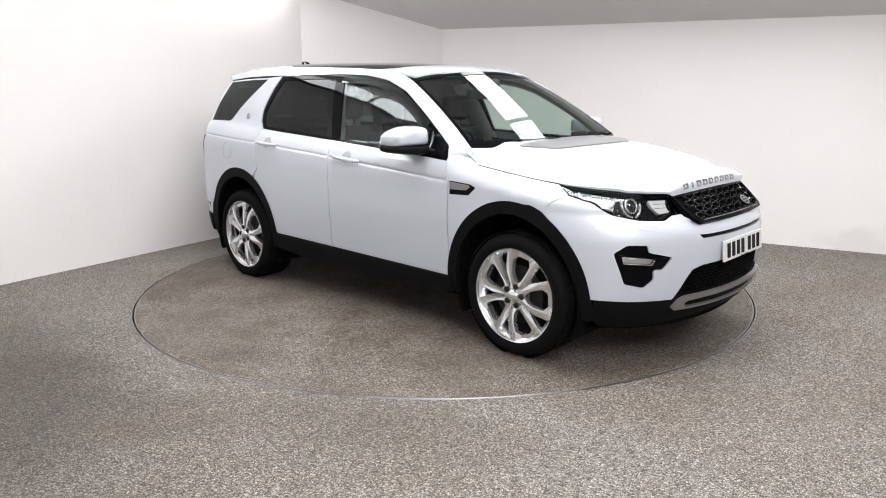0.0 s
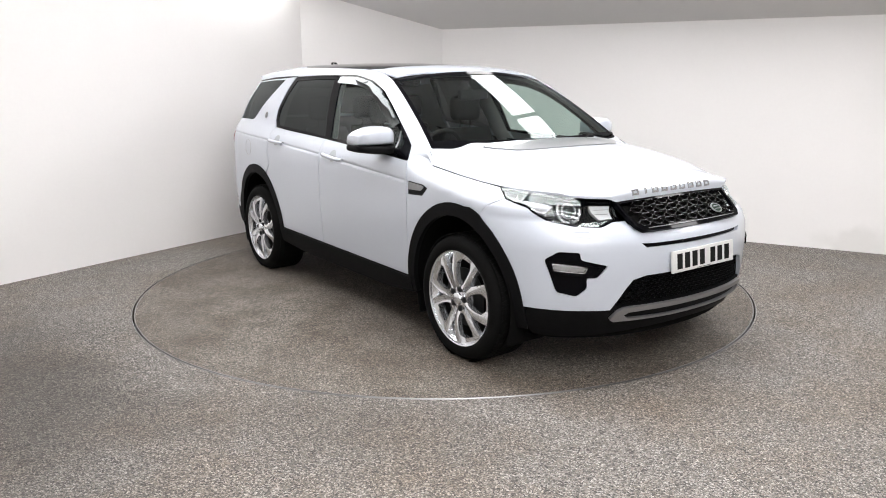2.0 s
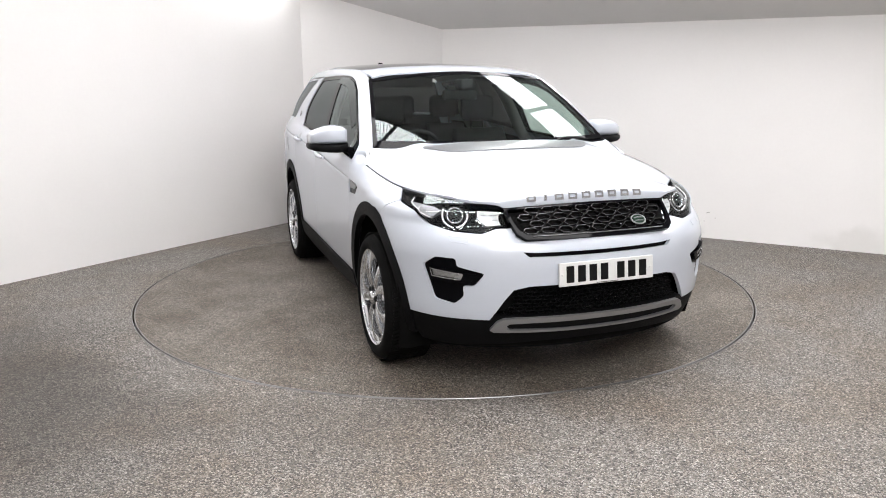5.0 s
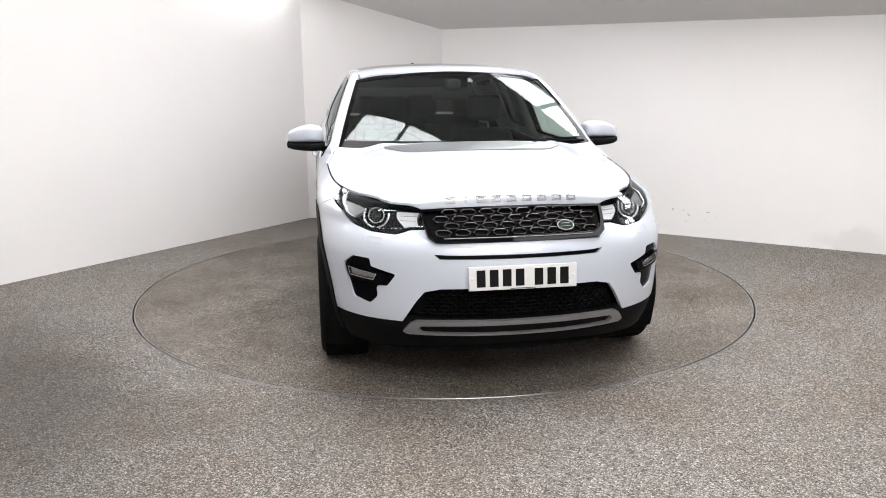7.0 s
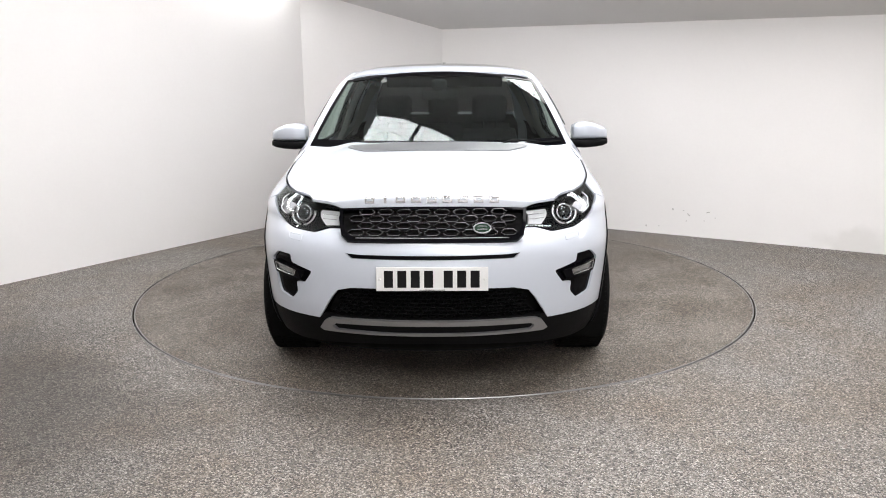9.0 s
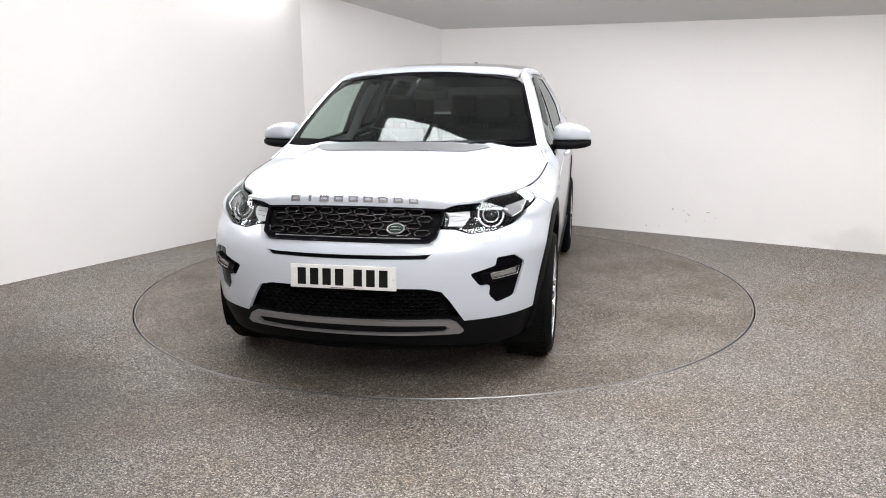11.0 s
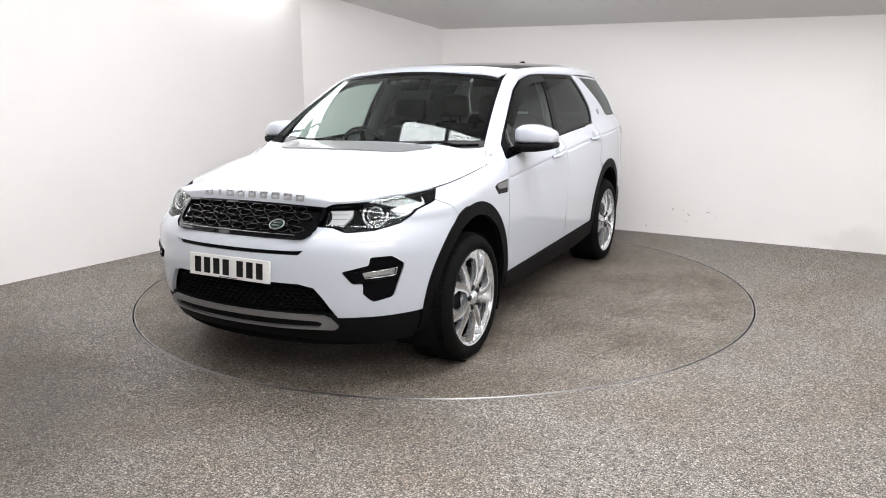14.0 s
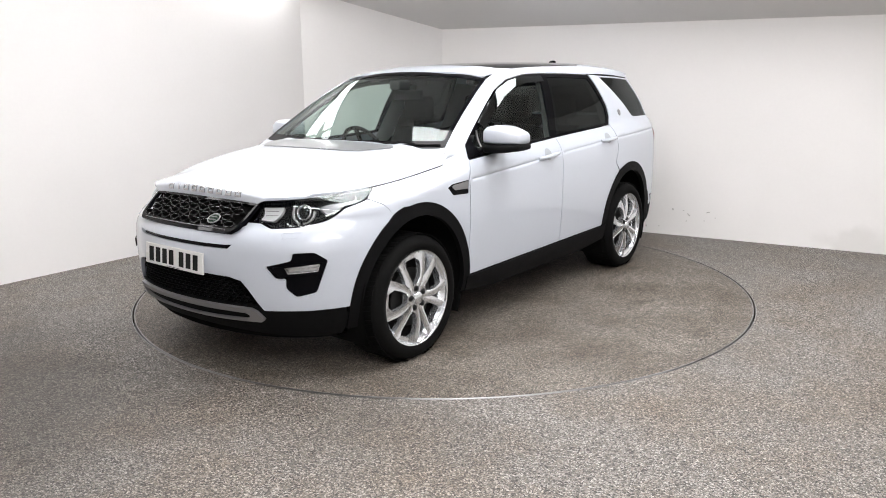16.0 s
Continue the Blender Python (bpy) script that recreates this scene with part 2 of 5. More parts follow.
def sharp(ob, degrees=35):
    """Keep hard edges hard under smooth shading."""
    bm = bmesh.new()
    bm.from_mesh(ob.data)
    for e in bm.edges:
        if len(e.link_faces) == 2 and e.calc_face_angle(0) > radians(degrees):
            e.smooth = False
    bm.to_mesh(ob.data)
    bm.free()
    return ob


def lathe(bm, profile, n=64, axis="y"):
    """Turn (radius, depth) points round the y axis."""
    rings = []
    for i in range(n):
        a = 2 * math.pi * i / n
        rings.append([bm.verts.new((r * math.cos(a), d, r * math.sin(a))) for r, d in profile])
    for i in range(n):
        a, b = rings[i], rings[(i + 1) % n]
        for k in range(len(profile) - 1):
            bm.faces.new((a[k], a[k + 1], b[k + 1], b[k]))


def grid(bm, rows, close=False):
    """Skin rows of points."""
    vs = [[bm.verts.new(p) for p in r] for r in rows]
    for a, b in zip(vs, vs[1:]):
        for k in range(len(a) - 1):
            bm.faces.new((a[k], a[k + 1], b[k + 1], b[k]))
        if close:
            bm.faces.new((a[-1], a[0], b[0], b[-1]))
    return vs


def tube(bm, pts, r, n=10, closed=False):
    """A round bar along points."""
    pts = [Vector(p) for p in pts]
    rows = []
    for i, p in enumerate(pts):
        if closed:
            d = pts[(i + 1) % len(pts)] - pts[i - 1]
        else:
            d = pts[min(i + 1, len(pts) - 1)] - pts[max(i - 1, 0)]
        q = d.to_track_quat("Z", "X").to_matrix()
        rr = r[i] if isinstance(r, (list, tuple)) else r
        rows.append([p + q @ Vector((rr * math.cos(2 * math.pi * k / n), rr * math.sin(2 * math.pi * k / n), 0)) for k in range(n)])
    if closed:
        rows.append(rows[0])
    vs = grid(bm, rows, True)
    if not closed:
        bm.faces.new(vs[0])
        bm.faces.new(list(reversed(vs[-1])))


def rounded(pts, times=2):
    """Cut the corners of a loop."""
    for _ in range(times):
        out = []
        for a, b in zip(pts, pts[1:] + pts[:1]):
            out += [(a[0] * .75 + b[0] * .25, a[1] * .75 + b[1] * .25), (a[0] * .25 + b[0] * .75, a[1] * .25 + b[1] * .75)]
        pts = out
    return pts


def fillet(loop, r=0.012):
    """Round the corners of a loop by at most r."""
    out = []
    n = len(loop)
    for i in range(n):
        a, b, c = (Vector(loop[k % n]) for k in (i - 1, i, i + 1))
        p = b + (a - b) * min(.4, r / max(1e-6, (a - b).length))
        q = b + (c - b) * min(.4, r / max(1e-6, (c - b).length))
        out += [tuple(p), tuple((p + b * 2 + q) / 4), tuple(q)]
    return out


def inset(loop, d):
    """The loop moved inwards by d."""
    n, out = len(loop), []
    area = sum(a[0] * b[1] - b[0] * a[1] for a, b in zip(loop, loop[1:] + loop[:1]))
    for i in range(n):
        a, b, c = (Vector(loop[k % n]) for k in (i - 1, i, i + 1))
        e = ((b - a).normalized() + (c - b).normalized()).normalized()
        m = Vector((-e.y, e.x)) * (d if area > 0 else -d)
        out.append((b.x + m.x, b.y + m.y))
    return out


def inside(pts, loop):
    x, y = pts[:, 0], pts[:, 1]
    hit = np.zeros(len(pts), bool)
    for (x0, y0), (x1, y1) in zip(loop, loop[1:] + loop[:1]):
        if y0 != y1:
            hit ^= ((y0 > y) != (y1 > y)) & (x < (x1 - x0) * (y - y0) / (y1 - y0) + x0)
    return hit


def near(pts, loop):
    d = np.full(len(pts), 9.0)
    for a, b in zip(loop, loop[1:] + loop[:1]):
        a, b = np.array(a), np.array(b)
        u = np.clip(((pts - a) @ (b - a)) / max(1e-12, (b - a) @ (b - a)), 0, 1)
        d = np.minimum(d, np.hypot(*(pts - a - u[:, None] * (b - a)).T))
    return d


def patch(loop, fn, holes=(), step=0.03, flange=0.012, extra=None):
    """A sheet with this outline and these holes, laid on the surface fn(u, v, offset), its rims turned in."""
    def dense(l):
        out = []
        for a, b in zip(l, l[1:] + l[:1]):
            n = max(1, math.ceil(math.dist(a, b) / (step * 0.8)))
            out += [(a[0] + (b[0] - a[0]) * i / n, a[1] + (b[1] - a[1]) * i / n) for i in range(n)]
        return out
    loops = [dense(list(loop))] + [dense(list(h)) for h in holes]
    lo, hi = np.min(loops[0], 0), np.max(loops[0], 0)
    gx, gy = np.meshgrid(np.arange(lo[0] + step / 2, hi[0], step), np.arange(lo[1] + step / 2, hi[1], step))
    pts = np.stack([gx.ravel(), gy.ravel()], 1)
    if extra is not None:
        ex = np.array(extra)
        d = np.array([np.min(np.hypot(*(ex - q).T)) for q in pts])
        pts = np.concatenate([pts[d > step * 0.45], ex])
    gap = np.full(len(pts), step * 0.4)
    if extra is not None:
        gap[-len(ex):] = 0.005
    ok = inside(pts, loops[0])
    for h in loops[1:]:
        ok &= ~inside(pts, h)
    for l in loops:
        ok &= near(pts, l) > gap
    verts, edges = [], []
    for l in loops:
        n0 = len(verts)
        verts += [Vector(q) for q in l]
        edges += [(n0 + i, n0 + (i + 1) % len(l)) for i in range(len(l))]
    verts += [Vector(q) for q in pts[ok]]
    cv, _, cf, _, _, _ = geometry.delaunay_2d_cdt(verts, edges, [], 0, 1e-6)
    cv2 = np.array([tuple(v) for v in cv])
    mid = np.array([cv2[list(f)].mean(0) for f in cf])
    keep = inside(mid, loops[0])
    for h in loops[1:]:
        keep &= ~inside(mid, h)
    bm = bmesh.new()
    layer = bm.verts.layers.float_vector.new("true_normal")
    vs = []
    for a, b in cv2:
        v = bm.verts.new(fn(a, b, 0.0))
        n = (fn(a + .003, b, 0.0) - fn(a - .003, b, 0.0)).cross(fn(a, b + .003, 0.0) - fn(a, b - .003, 0.0))
        if n.length > 0:
            n.normalize()
            v[layer] = n if n.dot(fn(a, b, 0.01) - v.co) > 0 else -n
        vs.append(v)
    faces = [bm.faces.new([vs[i] for i in f]) for f, k in zip(cf, keep) if k]
    # outward side
    up = 0.0
    bm.normal_update()
    for f, k in list(zip([f for f, k in zip(cf, keep) if k], faces))[::7]:
        c = cv2[list(f)].mean(0)
        up += (Vector(fn(c[0], c[1], 0.01)) - Vector(fn(c[0], c[1], 0.0))).dot(k.normal)
    if up < 0:
        for f in faces:
            f.normal_flip()
    if flange:
        at = {v: i for i, v in enumerate(vs)}
        rim, low, top = [e for e in bm.edges if len(e.link_faces) == 1], {}, {}
        for e in rim:
            f = e.link_faces[0]
            a, b = e.verts
            ring = [l.vert for l in f.loops]
            if ring[(ring.index(a) + 1) % len(ring)] == b:
                a, b = b, a
            for v in (a, b):
                if v not in low:
                    c = cv2[at[v]]
                    top[v] = bm.verts.new(v.co)
                    low[v] = bm.verts.new(fn(c[0], c[1], -flange))
            bm.faces.new((top[a], top[b], low[b], low[a]))
    loose = [v for v in bm.verts if not v.link_faces]
    bmesh.ops.delete(bm, geom=loose, context="VERTS")
    return bm


# ---- body surface: half contour at each height, front corner, flank, rear corner ----
def curve(*pts):
    """A smooth function through (x, y) points."""
    xs, ys = [a for a, _ in pts], [b for _, b in pts]
    n = len(xs)
    d = [(ys[i + 1] - ys[i]) / (xs[i + 1] - xs[i]) for i in range(n - 1)]
    g = [d[0]] + [0 if d[i - 1] * d[i] <= 0 else 2 * d[i - 1] * d[i] / (d[i - 1] + d[i]) for i in range(1, n - 1)] + [d[-1]]

    def at(x):
        if x <= xs[0]:
            return ys[0] + g[0] * (x - xs[0])
        if x >= xs[-1]:
            return ys[-1] + g[-1] * (x - xs[-1])
        i = max(k for k in range(n - 1) if xs[k] <= x)
        h = xs[i + 1] - xs[i]
        u = (x - xs[i]) / h
        return (ys[i] * (1 + 2 * u) * (1 - u) ** 2 + g[i] * h * u * (1 - u) ** 2
                + ys[i + 1] * u * u * (3 - 2 * u) + g[i + 1] * h * u * u * (u - 1))
    return at


def ease(u):
    u = min(1.0, max(0.0, u))
    return u * u * (3 - 2 * u)


WIDTH = curve((.10, .80), (.25, .885), (.37, .918), (.55, .932), (.75, .940), (.92, .938), (1.02, .926), (1.09, .895), (1.15, .850),
              (1.30, .797), (1.45, .737), (1.57, .672), (1.64, .60), (1.70, .50))
NOSE = curve((.10, 2.06), (.25, 2.17), (.35, 2.22), (.45, 2.243), (.60, 2.25), (.71, 2.242), (.76, 2.222), (.80, 2.180), (.84, 2.112), (.93, 2.058), (1.0, 1.98))
TAIL = curve((.10, -2.15), (.35, -2.30), (.60, -2.34), (.90, -2.32), (1.10, -2.27), (1.25, -2.22), (1.55, -2.04), (1.70, -1.98))
SHARP = curve((.70, 3.3), (.80, 3.0), (1.0, 2.45))
BELT = curve((-2.3, .12), (-1.65, .09), (-1.13, .05), (-.3, .0), (.5, 0.0))
EDGE = curve((.86, 1.08), (1.057, 1.053), (1.574, .981), (1.85, .955), (2.03, .93), (2.2, .91))
CREASE = curve((-2.05, 1.135), (-1.1, 1.085), (-.2, 1.028), (.86, .955), (1.3, .93))
XF, XR, K = 1.3, -1.85, 60.0
POWER = curve((.70, 2.12), (.80, 2.2), (.93, 3.0), (1.0, 3.0))


def shape(s, z):
    """x and half width at the contour coordinate s (0 front centre, 90 front corner's end, 279 rear corner's start) and height z."""
    s = abs(s)
    S1 = 90 + (XF - XR) * K
    if s < 90:
        a = math.radians(s)
        x = XF + (NOSE(z) - XF) * math.cos(a) ** (2 / max(2.3, SHARP(z) if z > .7 else 3.3))
        f = math.sin(a) ** (2 / POWER(max(.7, min(1, z))))
    elif s <= S1:
        x, f = XF - (s - 90) / K, 1.0
    else:
        a = math.radians(min(90, s - S1))
        x = XR + (TAIL(z) - XR) * math.sin(a) ** (2 / 3.0)
        f = math.cos(a) ** (2 / 2.2)
    k = ease((z - .85) / .25) * (1 - ease((z - 1.3) / .27))
    y = WIDTH(z - BELT(min(.5, max(x, -2.3))) * k)
    if x < -1.3:
        y *= 1 - .055 * ((-1.3 - max(x, XR)) / .75) ** 2
    y *= f
    if x > .8:
        e = EDGE(x)
        y -= (.045 + .06 * max(0, min(1, (x - 1.057) / .6))) * ease((z - e + .10) / .20) * 2 * ease((x - .8) / .2) * min(1, y / .45) if z < e + .1 else 0
    if x < .875:
        y -= .0055 * math.exp(-((z - CREASE(x)) / .0055) ** 2) * (1 if f > .9 else 0)
    return x, y


def along(x, z):
    """The contour coordinate at which the flank has this x."""
    if x <= XF:
        return 90 + (XF - x) * K
    n = max(2.3, SHARP(z) if z > .7 else 3.3)
    return math.degrees(math.acos(min(1, (x - XF) / (NOSE(z) - XF)) ** (n / 2)))


def across(y, z):
    """The contour coordinate at which the front has this y."""
    return math.copysign(math.degrees(math.asin(min(1, abs(y) / WIDTH(z)) ** (POWER(max(.7, min(1, z))) / 2))), y)



def flank(side=-1, off=0.0):
    """The body surface for patch(): u is the contour coordinate in metres, v the height; side -1 is the car's right."""
    def raw(u, v):
        x, y = shape(u * K, v)
        return Vector((x, side * y * (1 if u >= 0 else -1), v))

    def fn(u, v, d):
        p = raw(u, v)
        d += off
        if d == 0.0:
            return p
        h = 0.006
        n = (raw(u + h, v) - raw(u - h, v)).cross(raw(u, v + h) - raw(u, v - h))
        n.normalize()
        ref = Vector((p.x - .9 if p.x > .9 else (p.x + 1.5 if p.x < -1.5 else 0), p.y, 0))
        if n.dot(ref) < 0:
            n = -n
        return p + n * d
    return fn


def sx(*pts):
    """Outline from side-view (x, z) points."""
    return [(along(x, z) / K, z) for x, z in pts]


def sd(*pts):
    """Outline from (contour degrees, z) points."""
    return [(s / K, z) for s, z in pts]


def fy(*pts):
    """Outline from front-view (y, z) points, y to the car's right."""
    return [(across(y, z) / K, z) for y, z in pts]

# ---- the room ----
LEFT, FOLD, CORNER, RIGHT = (-5.06, -2.53), (-1.585, 2.989), (0.0, 3.248), (6.5, -0.755)
WALLS = [LEFT, FOLD, CORNER, RIGHT, (7.6, -8.6), (-7.2, -8.6)]


def ceiling_height(x, y):
    """Slopes up from the far walls, then runs level."""
    return min(2.16 - 0.2175 * x - 0.316 * (y - 3.248), 3.75)


def wall(name, a, b):
    a, b = Vector(a), Vector(b)
    d = (b - a).normalized()
    out = Vector((-d.y, d.x)) * 0.12
    n = 24
    bm = bmesh.new()
    inner, outer = [], []
    for i in range(n + 1):
        p = a + (b - a) * i / n
        q = p + out
        top = ceiling_height(p.x, p.y) + 0.03
        inner.append([(p.x, p.y, -0.02), (p.x, p.y, top), (q.x, q.y, top), (q.x, q.y, -0.02)])
    grid(bm, inner, True)
    return tagged(part(name, bm, WALL_WORN if name == "wall_east" else WALL, smooth=False), "plain white painted studio wall meeting the speckled floor", "wall", kind="structure")


for wall_name, (a, b) in zip(("wall_west", "wall_north", "wall_east", "wall_southeast", "wall_south", "wall_southwest"), zip(WALLS, WALLS[1:] + WALLS[:1])):
    wall(wall_name, a, b)

bm = bmesh.new()
rows = []
for i in range(61):
    x = -7.6 + 15.6 * i / 60
    rows.append([(x, -9.0 + 12.7 * k / 50, ceiling_height(x, -9.0 + 12.7 * k / 50)) for k in range(51)])
grid(bm, rows)
geo = bmesh.ops.extrude_face_region(bm, geom=list(bm.faces))
bmesh.ops.translate(bm, vec=(0, 0, 0.12), verts=[g for g in geo["geom"] if isinstance(g, bmesh.types.BMVert)])
tagged(part("ceiling", bm, CEIL, smooth=False), "pale grey sloping studio ceiling", "ceiling", kind="structure")

# the floor, with a round opening for the turntable
RADIUS = 2.265
bm = bmesh.new()
n = 128
ring = [[], [], [], []]
for i in range(n + 1):
    a = 2 * math.pi * i / n
    c, s = math.cos(a), math.sin(a)
    far = 11.0
    ring[0].append((far * c, far * s, 0))
    ring[1].append((RADIUS * c * 1.6, RADIUS * s * 1.6, 0))
    ring[2].append(((RADIUS + 0.008) * c, (RADIUS + 0.008) * s, 0))
    ring[3].append(((RADIUS + 0.008) * c, (RADIUS + 0.008) * s, -0.06))
grid(bm, ring)
bmesh.ops.reverse_faces(bm, faces=list(bm.faces))
tagged(part("floor", bm, FLOOR, smooth=False), "grey speckled resin-bound stone floor, worn and stained", "floor", kind="structure")
bm = bmesh.new()
box(bm, -11, 11, -11, 11, -0.20, -0.07)
tagged(part("floor_base", bm, DARK, smooth=False), "dark concrete base below the turntable gap", "floor", kind="structure")

bm = bmesh.new()
lathe(bm, [(RADIUS + 0.008, 0.0), (RADIUS + 0.011, 0.0015), (RADIUS + 0.014, 0.0)], 160)
bmesh.ops.rotate(bm, verts=bm.verts, cent=(0, 0, 0), matrix=Matrix.Rotation(radians(90), 3, "X"))
for v in bm.verts:
    v.co.z = abs(v.co.z) + 0.0015
tagged(part("edge_strip", bm, STEEL), "thin metal edging round the turntable opening", "floor edging", kind="structure")

# turntable
turntable = tagged(new("turntable"), "round speckled turntable let flush into the floor", "turntable")
bm = bmesh.new()
lathe(bm, [(0.02, 0.0), (0.8, 0.0), (1.6, 0.0), (RADIUS - 0.010, 0.0), (RADIUS - 0.010, -0.05), (0.02, -0.05), (0.02, 0.0)], 128)
bmesh.ops.rotate(bm, verts=bm.verts, cent=(0, 0, 0), matrix=Matrix.Rotation(radians(90), 3, "X"))
bmesh.ops.recalc_face_normals(bm, faces=bm.faces)
part("deck", bm, DISC, turntable, "worn speckled stone carpet", smooth=False)
bm = bmesh.new()
lathe(bm, [(RADIUS - 0.010, 0.0), (RADIUS - 0.007, 0.0015), (RADIUS - 0.002, 0.0005), (RADIUS - 0.002, -0.04)], 160)
bmesh.ops.rotate(bm, verts=bm.verts, cent=(0, 0, 0), matrix=Matrix.Rotation(radians(90), 3, "X"))
part("rim", bm, STEEL, turntable, "thin steel rim")

# ceiling light panels: rows along the ceiling's slope, then unseen fill rows further back
UX, UY = Vector((.85, -.53)), Vector((.53, .85))


def light_panel(u0, u1, v0, v1, shine, label):
    lamp = tagged(new("ceiling_light"), label, "ceiling light", "ceiling light panels")

    def at(u, v, d):
        q = UX * u + UY * v
        return Vector((q.x, q.y, ceiling_height(q.x, q.y) - d))
    for name, mat, e, d0, d1 in (("frame", SATIN, 0.0, 0.0, 0.035), ("diffuser", shine, 0.012, 0.01, 0.04)):
        bm = bmesh.new()
        rows = []
        for d in (d0, d1):
            rows.append([at(u0 + e, v0 + e, d), at(u1 - e, v0 + e, d), at(u1 - e, v1 - e, d), at(u0 + e, v1 - e, d)])
        vs = grid(bm, rows, True)
        bm.faces.new(vs[1])
        bmesh.ops.recalc_face_normals(bm, faces=bm.faces)
        part(name, bm, mat, lamp, "glowing white diffuser" if name == "diffuser" else "", smooth=False)


for u0, u1, v0, v1 in ((-.80, -.10, -1.45, -.45), (-.06, .64, -1.45, -.45), (.68, 1.38, -1.45, -.45), (1.42, 2.12, -1.45, -.45), (2.16, 2.86, -1.45, -.45),
                       (-.36, .90, .92, 1.36), (.94, 2.2, .92, 1.36), (2.24, 3.5, .92, 1.36), (3.54, 4.8, .92, 1.36),
                       (-.50, .80, -3.10, -2.82), (.84, 2.14, -3.10, -2.82), (2.18, 3.48, -3.10, -2.82), (3.52, 4.82, -3.10, -2.82),
                       # unseen panels added behind the camera to brighten car front, walls and floor
                       (2.6, 3.9, -4.6, -3.9), (3.94, 5.24, -4.6, -3.9), (5.28, 6.6, -4.6, -3.9),
                       (3.2, 4.5, -6.2, -5.5), (4.54, 5.84, -6.2, -5.5)):
    light_panel(u0, u1, v0, v1, LIGHT if v0 > -2 else LIGHT_REAR, "bright white rectangular ceiling light panel; the rearmost rows are added fill")

# a row of light boxes high on the west wall
WL = (Vector(LEFT) - Vector(FOLD)).normalized()
WN = Vector((-WL.y, WL.x))
if WN.x < 0:
    WN = -WN
for k in range(3):
    lamp = tagged(new("wall_light"), "bright white light box high on the wall", "wall light", "wall light boxes")
    a0, a1 = .25 + k * 1.62, .25 + k * 1.62 + 1.58
    for name, mat, e, d0, d1 in (("frame", SATIN, 0.0, 0.004, 0.10), ("diffuser", LIGHT_WEST, 0.014, 0.05, 0.105)):
        bm = bmesh.new()
        rows = []
        for d in (d0, d1):
            q = [Vector(FOLD) + WL * (a0 + e) + WN * d, Vector(FOLD) + WL * (a1 - e) + WN * d]
            rows.append([(q[0].x, q[0].y, 2.82 + e), (q[1].x, q[1].y, 2.82 + e), (q[1].x, q[1].y, 3.12 - e), (q[0].x, q[0].y, 3.12 - e)])
        vs = grid(bm, rows, True)
        bm.faces.new(vs[1])
        bmesh.ops.recalc_face_normals(bm, faces=bm.faces)
        part(name, bm, mat, lamp, "glowing white diffuser" if name == "diffuser" else "", smooth=False)


# a narrow light strip on the ceiling along the west wall
for k in range(3):
    lamp = tagged(new("ceiling_light"), "narrow bright light strip along the wall", "ceiling light", "ceiling light strips")
    a0, a1 = .2 + k * 1.62, .2 + k * 1.62 + 1.58
    for name, mat, e, d0, d1 in (("frame", SATIN, 0.0, 0.0, 0.03), ("diffuser", LIGHT_WEST, 0.012, 0.01, 0.035)):
        bm = bmesh.new()
        rows = []
        for d in (d0, d1):
            q = [Vector(FOLD) + WL * (a0 + e) + WN * (.10 + e), Vector(FOLD) + WL * (a1 - e) + WN * (.10 + e), Vector(FOLD) + WL * (a1 - e) + WN * (.36 - e), Vector(FOLD) + WL * (a0 + e) + WN * (.36 - e)]
            rows.append([(v.x, v.y, ceiling_height(v.x, v.y) - d) for v in q])
        vs = grid(bm, rows, True)
        bm.faces.new(vs[1])
        bmesh.ops.recalc_face_normals(bm, faces=bm.faces)
        part(name, bm, mat, lamp, "glowing white diffuser" if name == "diffuser" else "", smooth=False)

# scuffs on the east wall near the floor
east = bpy.data.objects["wall_east"]
ED = (Vector(RIGHT) - Vector(CORNER)).normalized()
EN = Vector((ED.y, -ED.x))
rnd = random.Random(4)
for k in range(9):
    d, z = 2.45 + rnd.random() * .75, .06 + rnd.random() * .22
    w, h, tilt = .006 + .012 * rnd.random(), .004 + .008 * rnd.random(), rnd.uniform(-.8, .8)
    bm = bmesh.new()
    vs = []
    for i in range(8):
        a = 2 * math.pi * i / 8
        q, r = w * math.cos(a) * rnd.uniform(.6, 1.2), h * math.sin(a) * rnd.uniform(.6, 1.2)
        p = Vector(CORNER) + ED * (d + q) + EN * .003
        vs.append(bm.verts.new((p.x, p.y, z + r + tilt * q)))
    bm.faces.new(vs)
    part("scuff_mark", bm, SCUFF, east, "")


# ---- the car ----
OX, OY = 0.0605, -0.0101
car = tagged(new("car"), "white compact off-road car with black arches on the turntable", "car")

# side-view outlines
ARCH_F, ARCH_R = (1.34, .36, .475, .515), (-1.42, .36, .480, .518)


def arch(c, a0, a1, n=24, grow=0.0):
    """Points along a wheel arch, from angle a0 to a1 in degrees, 0 at the front."""
    x, z, rx, rz = c
    return [(x + (rx + grow) * math.cos(radians(a0 + (a1 - a0) * i / n)), z + (rz + grow) * math.sin(radians(a0 + (a1 - a0) * i / n))) for i in range(n + 1)]


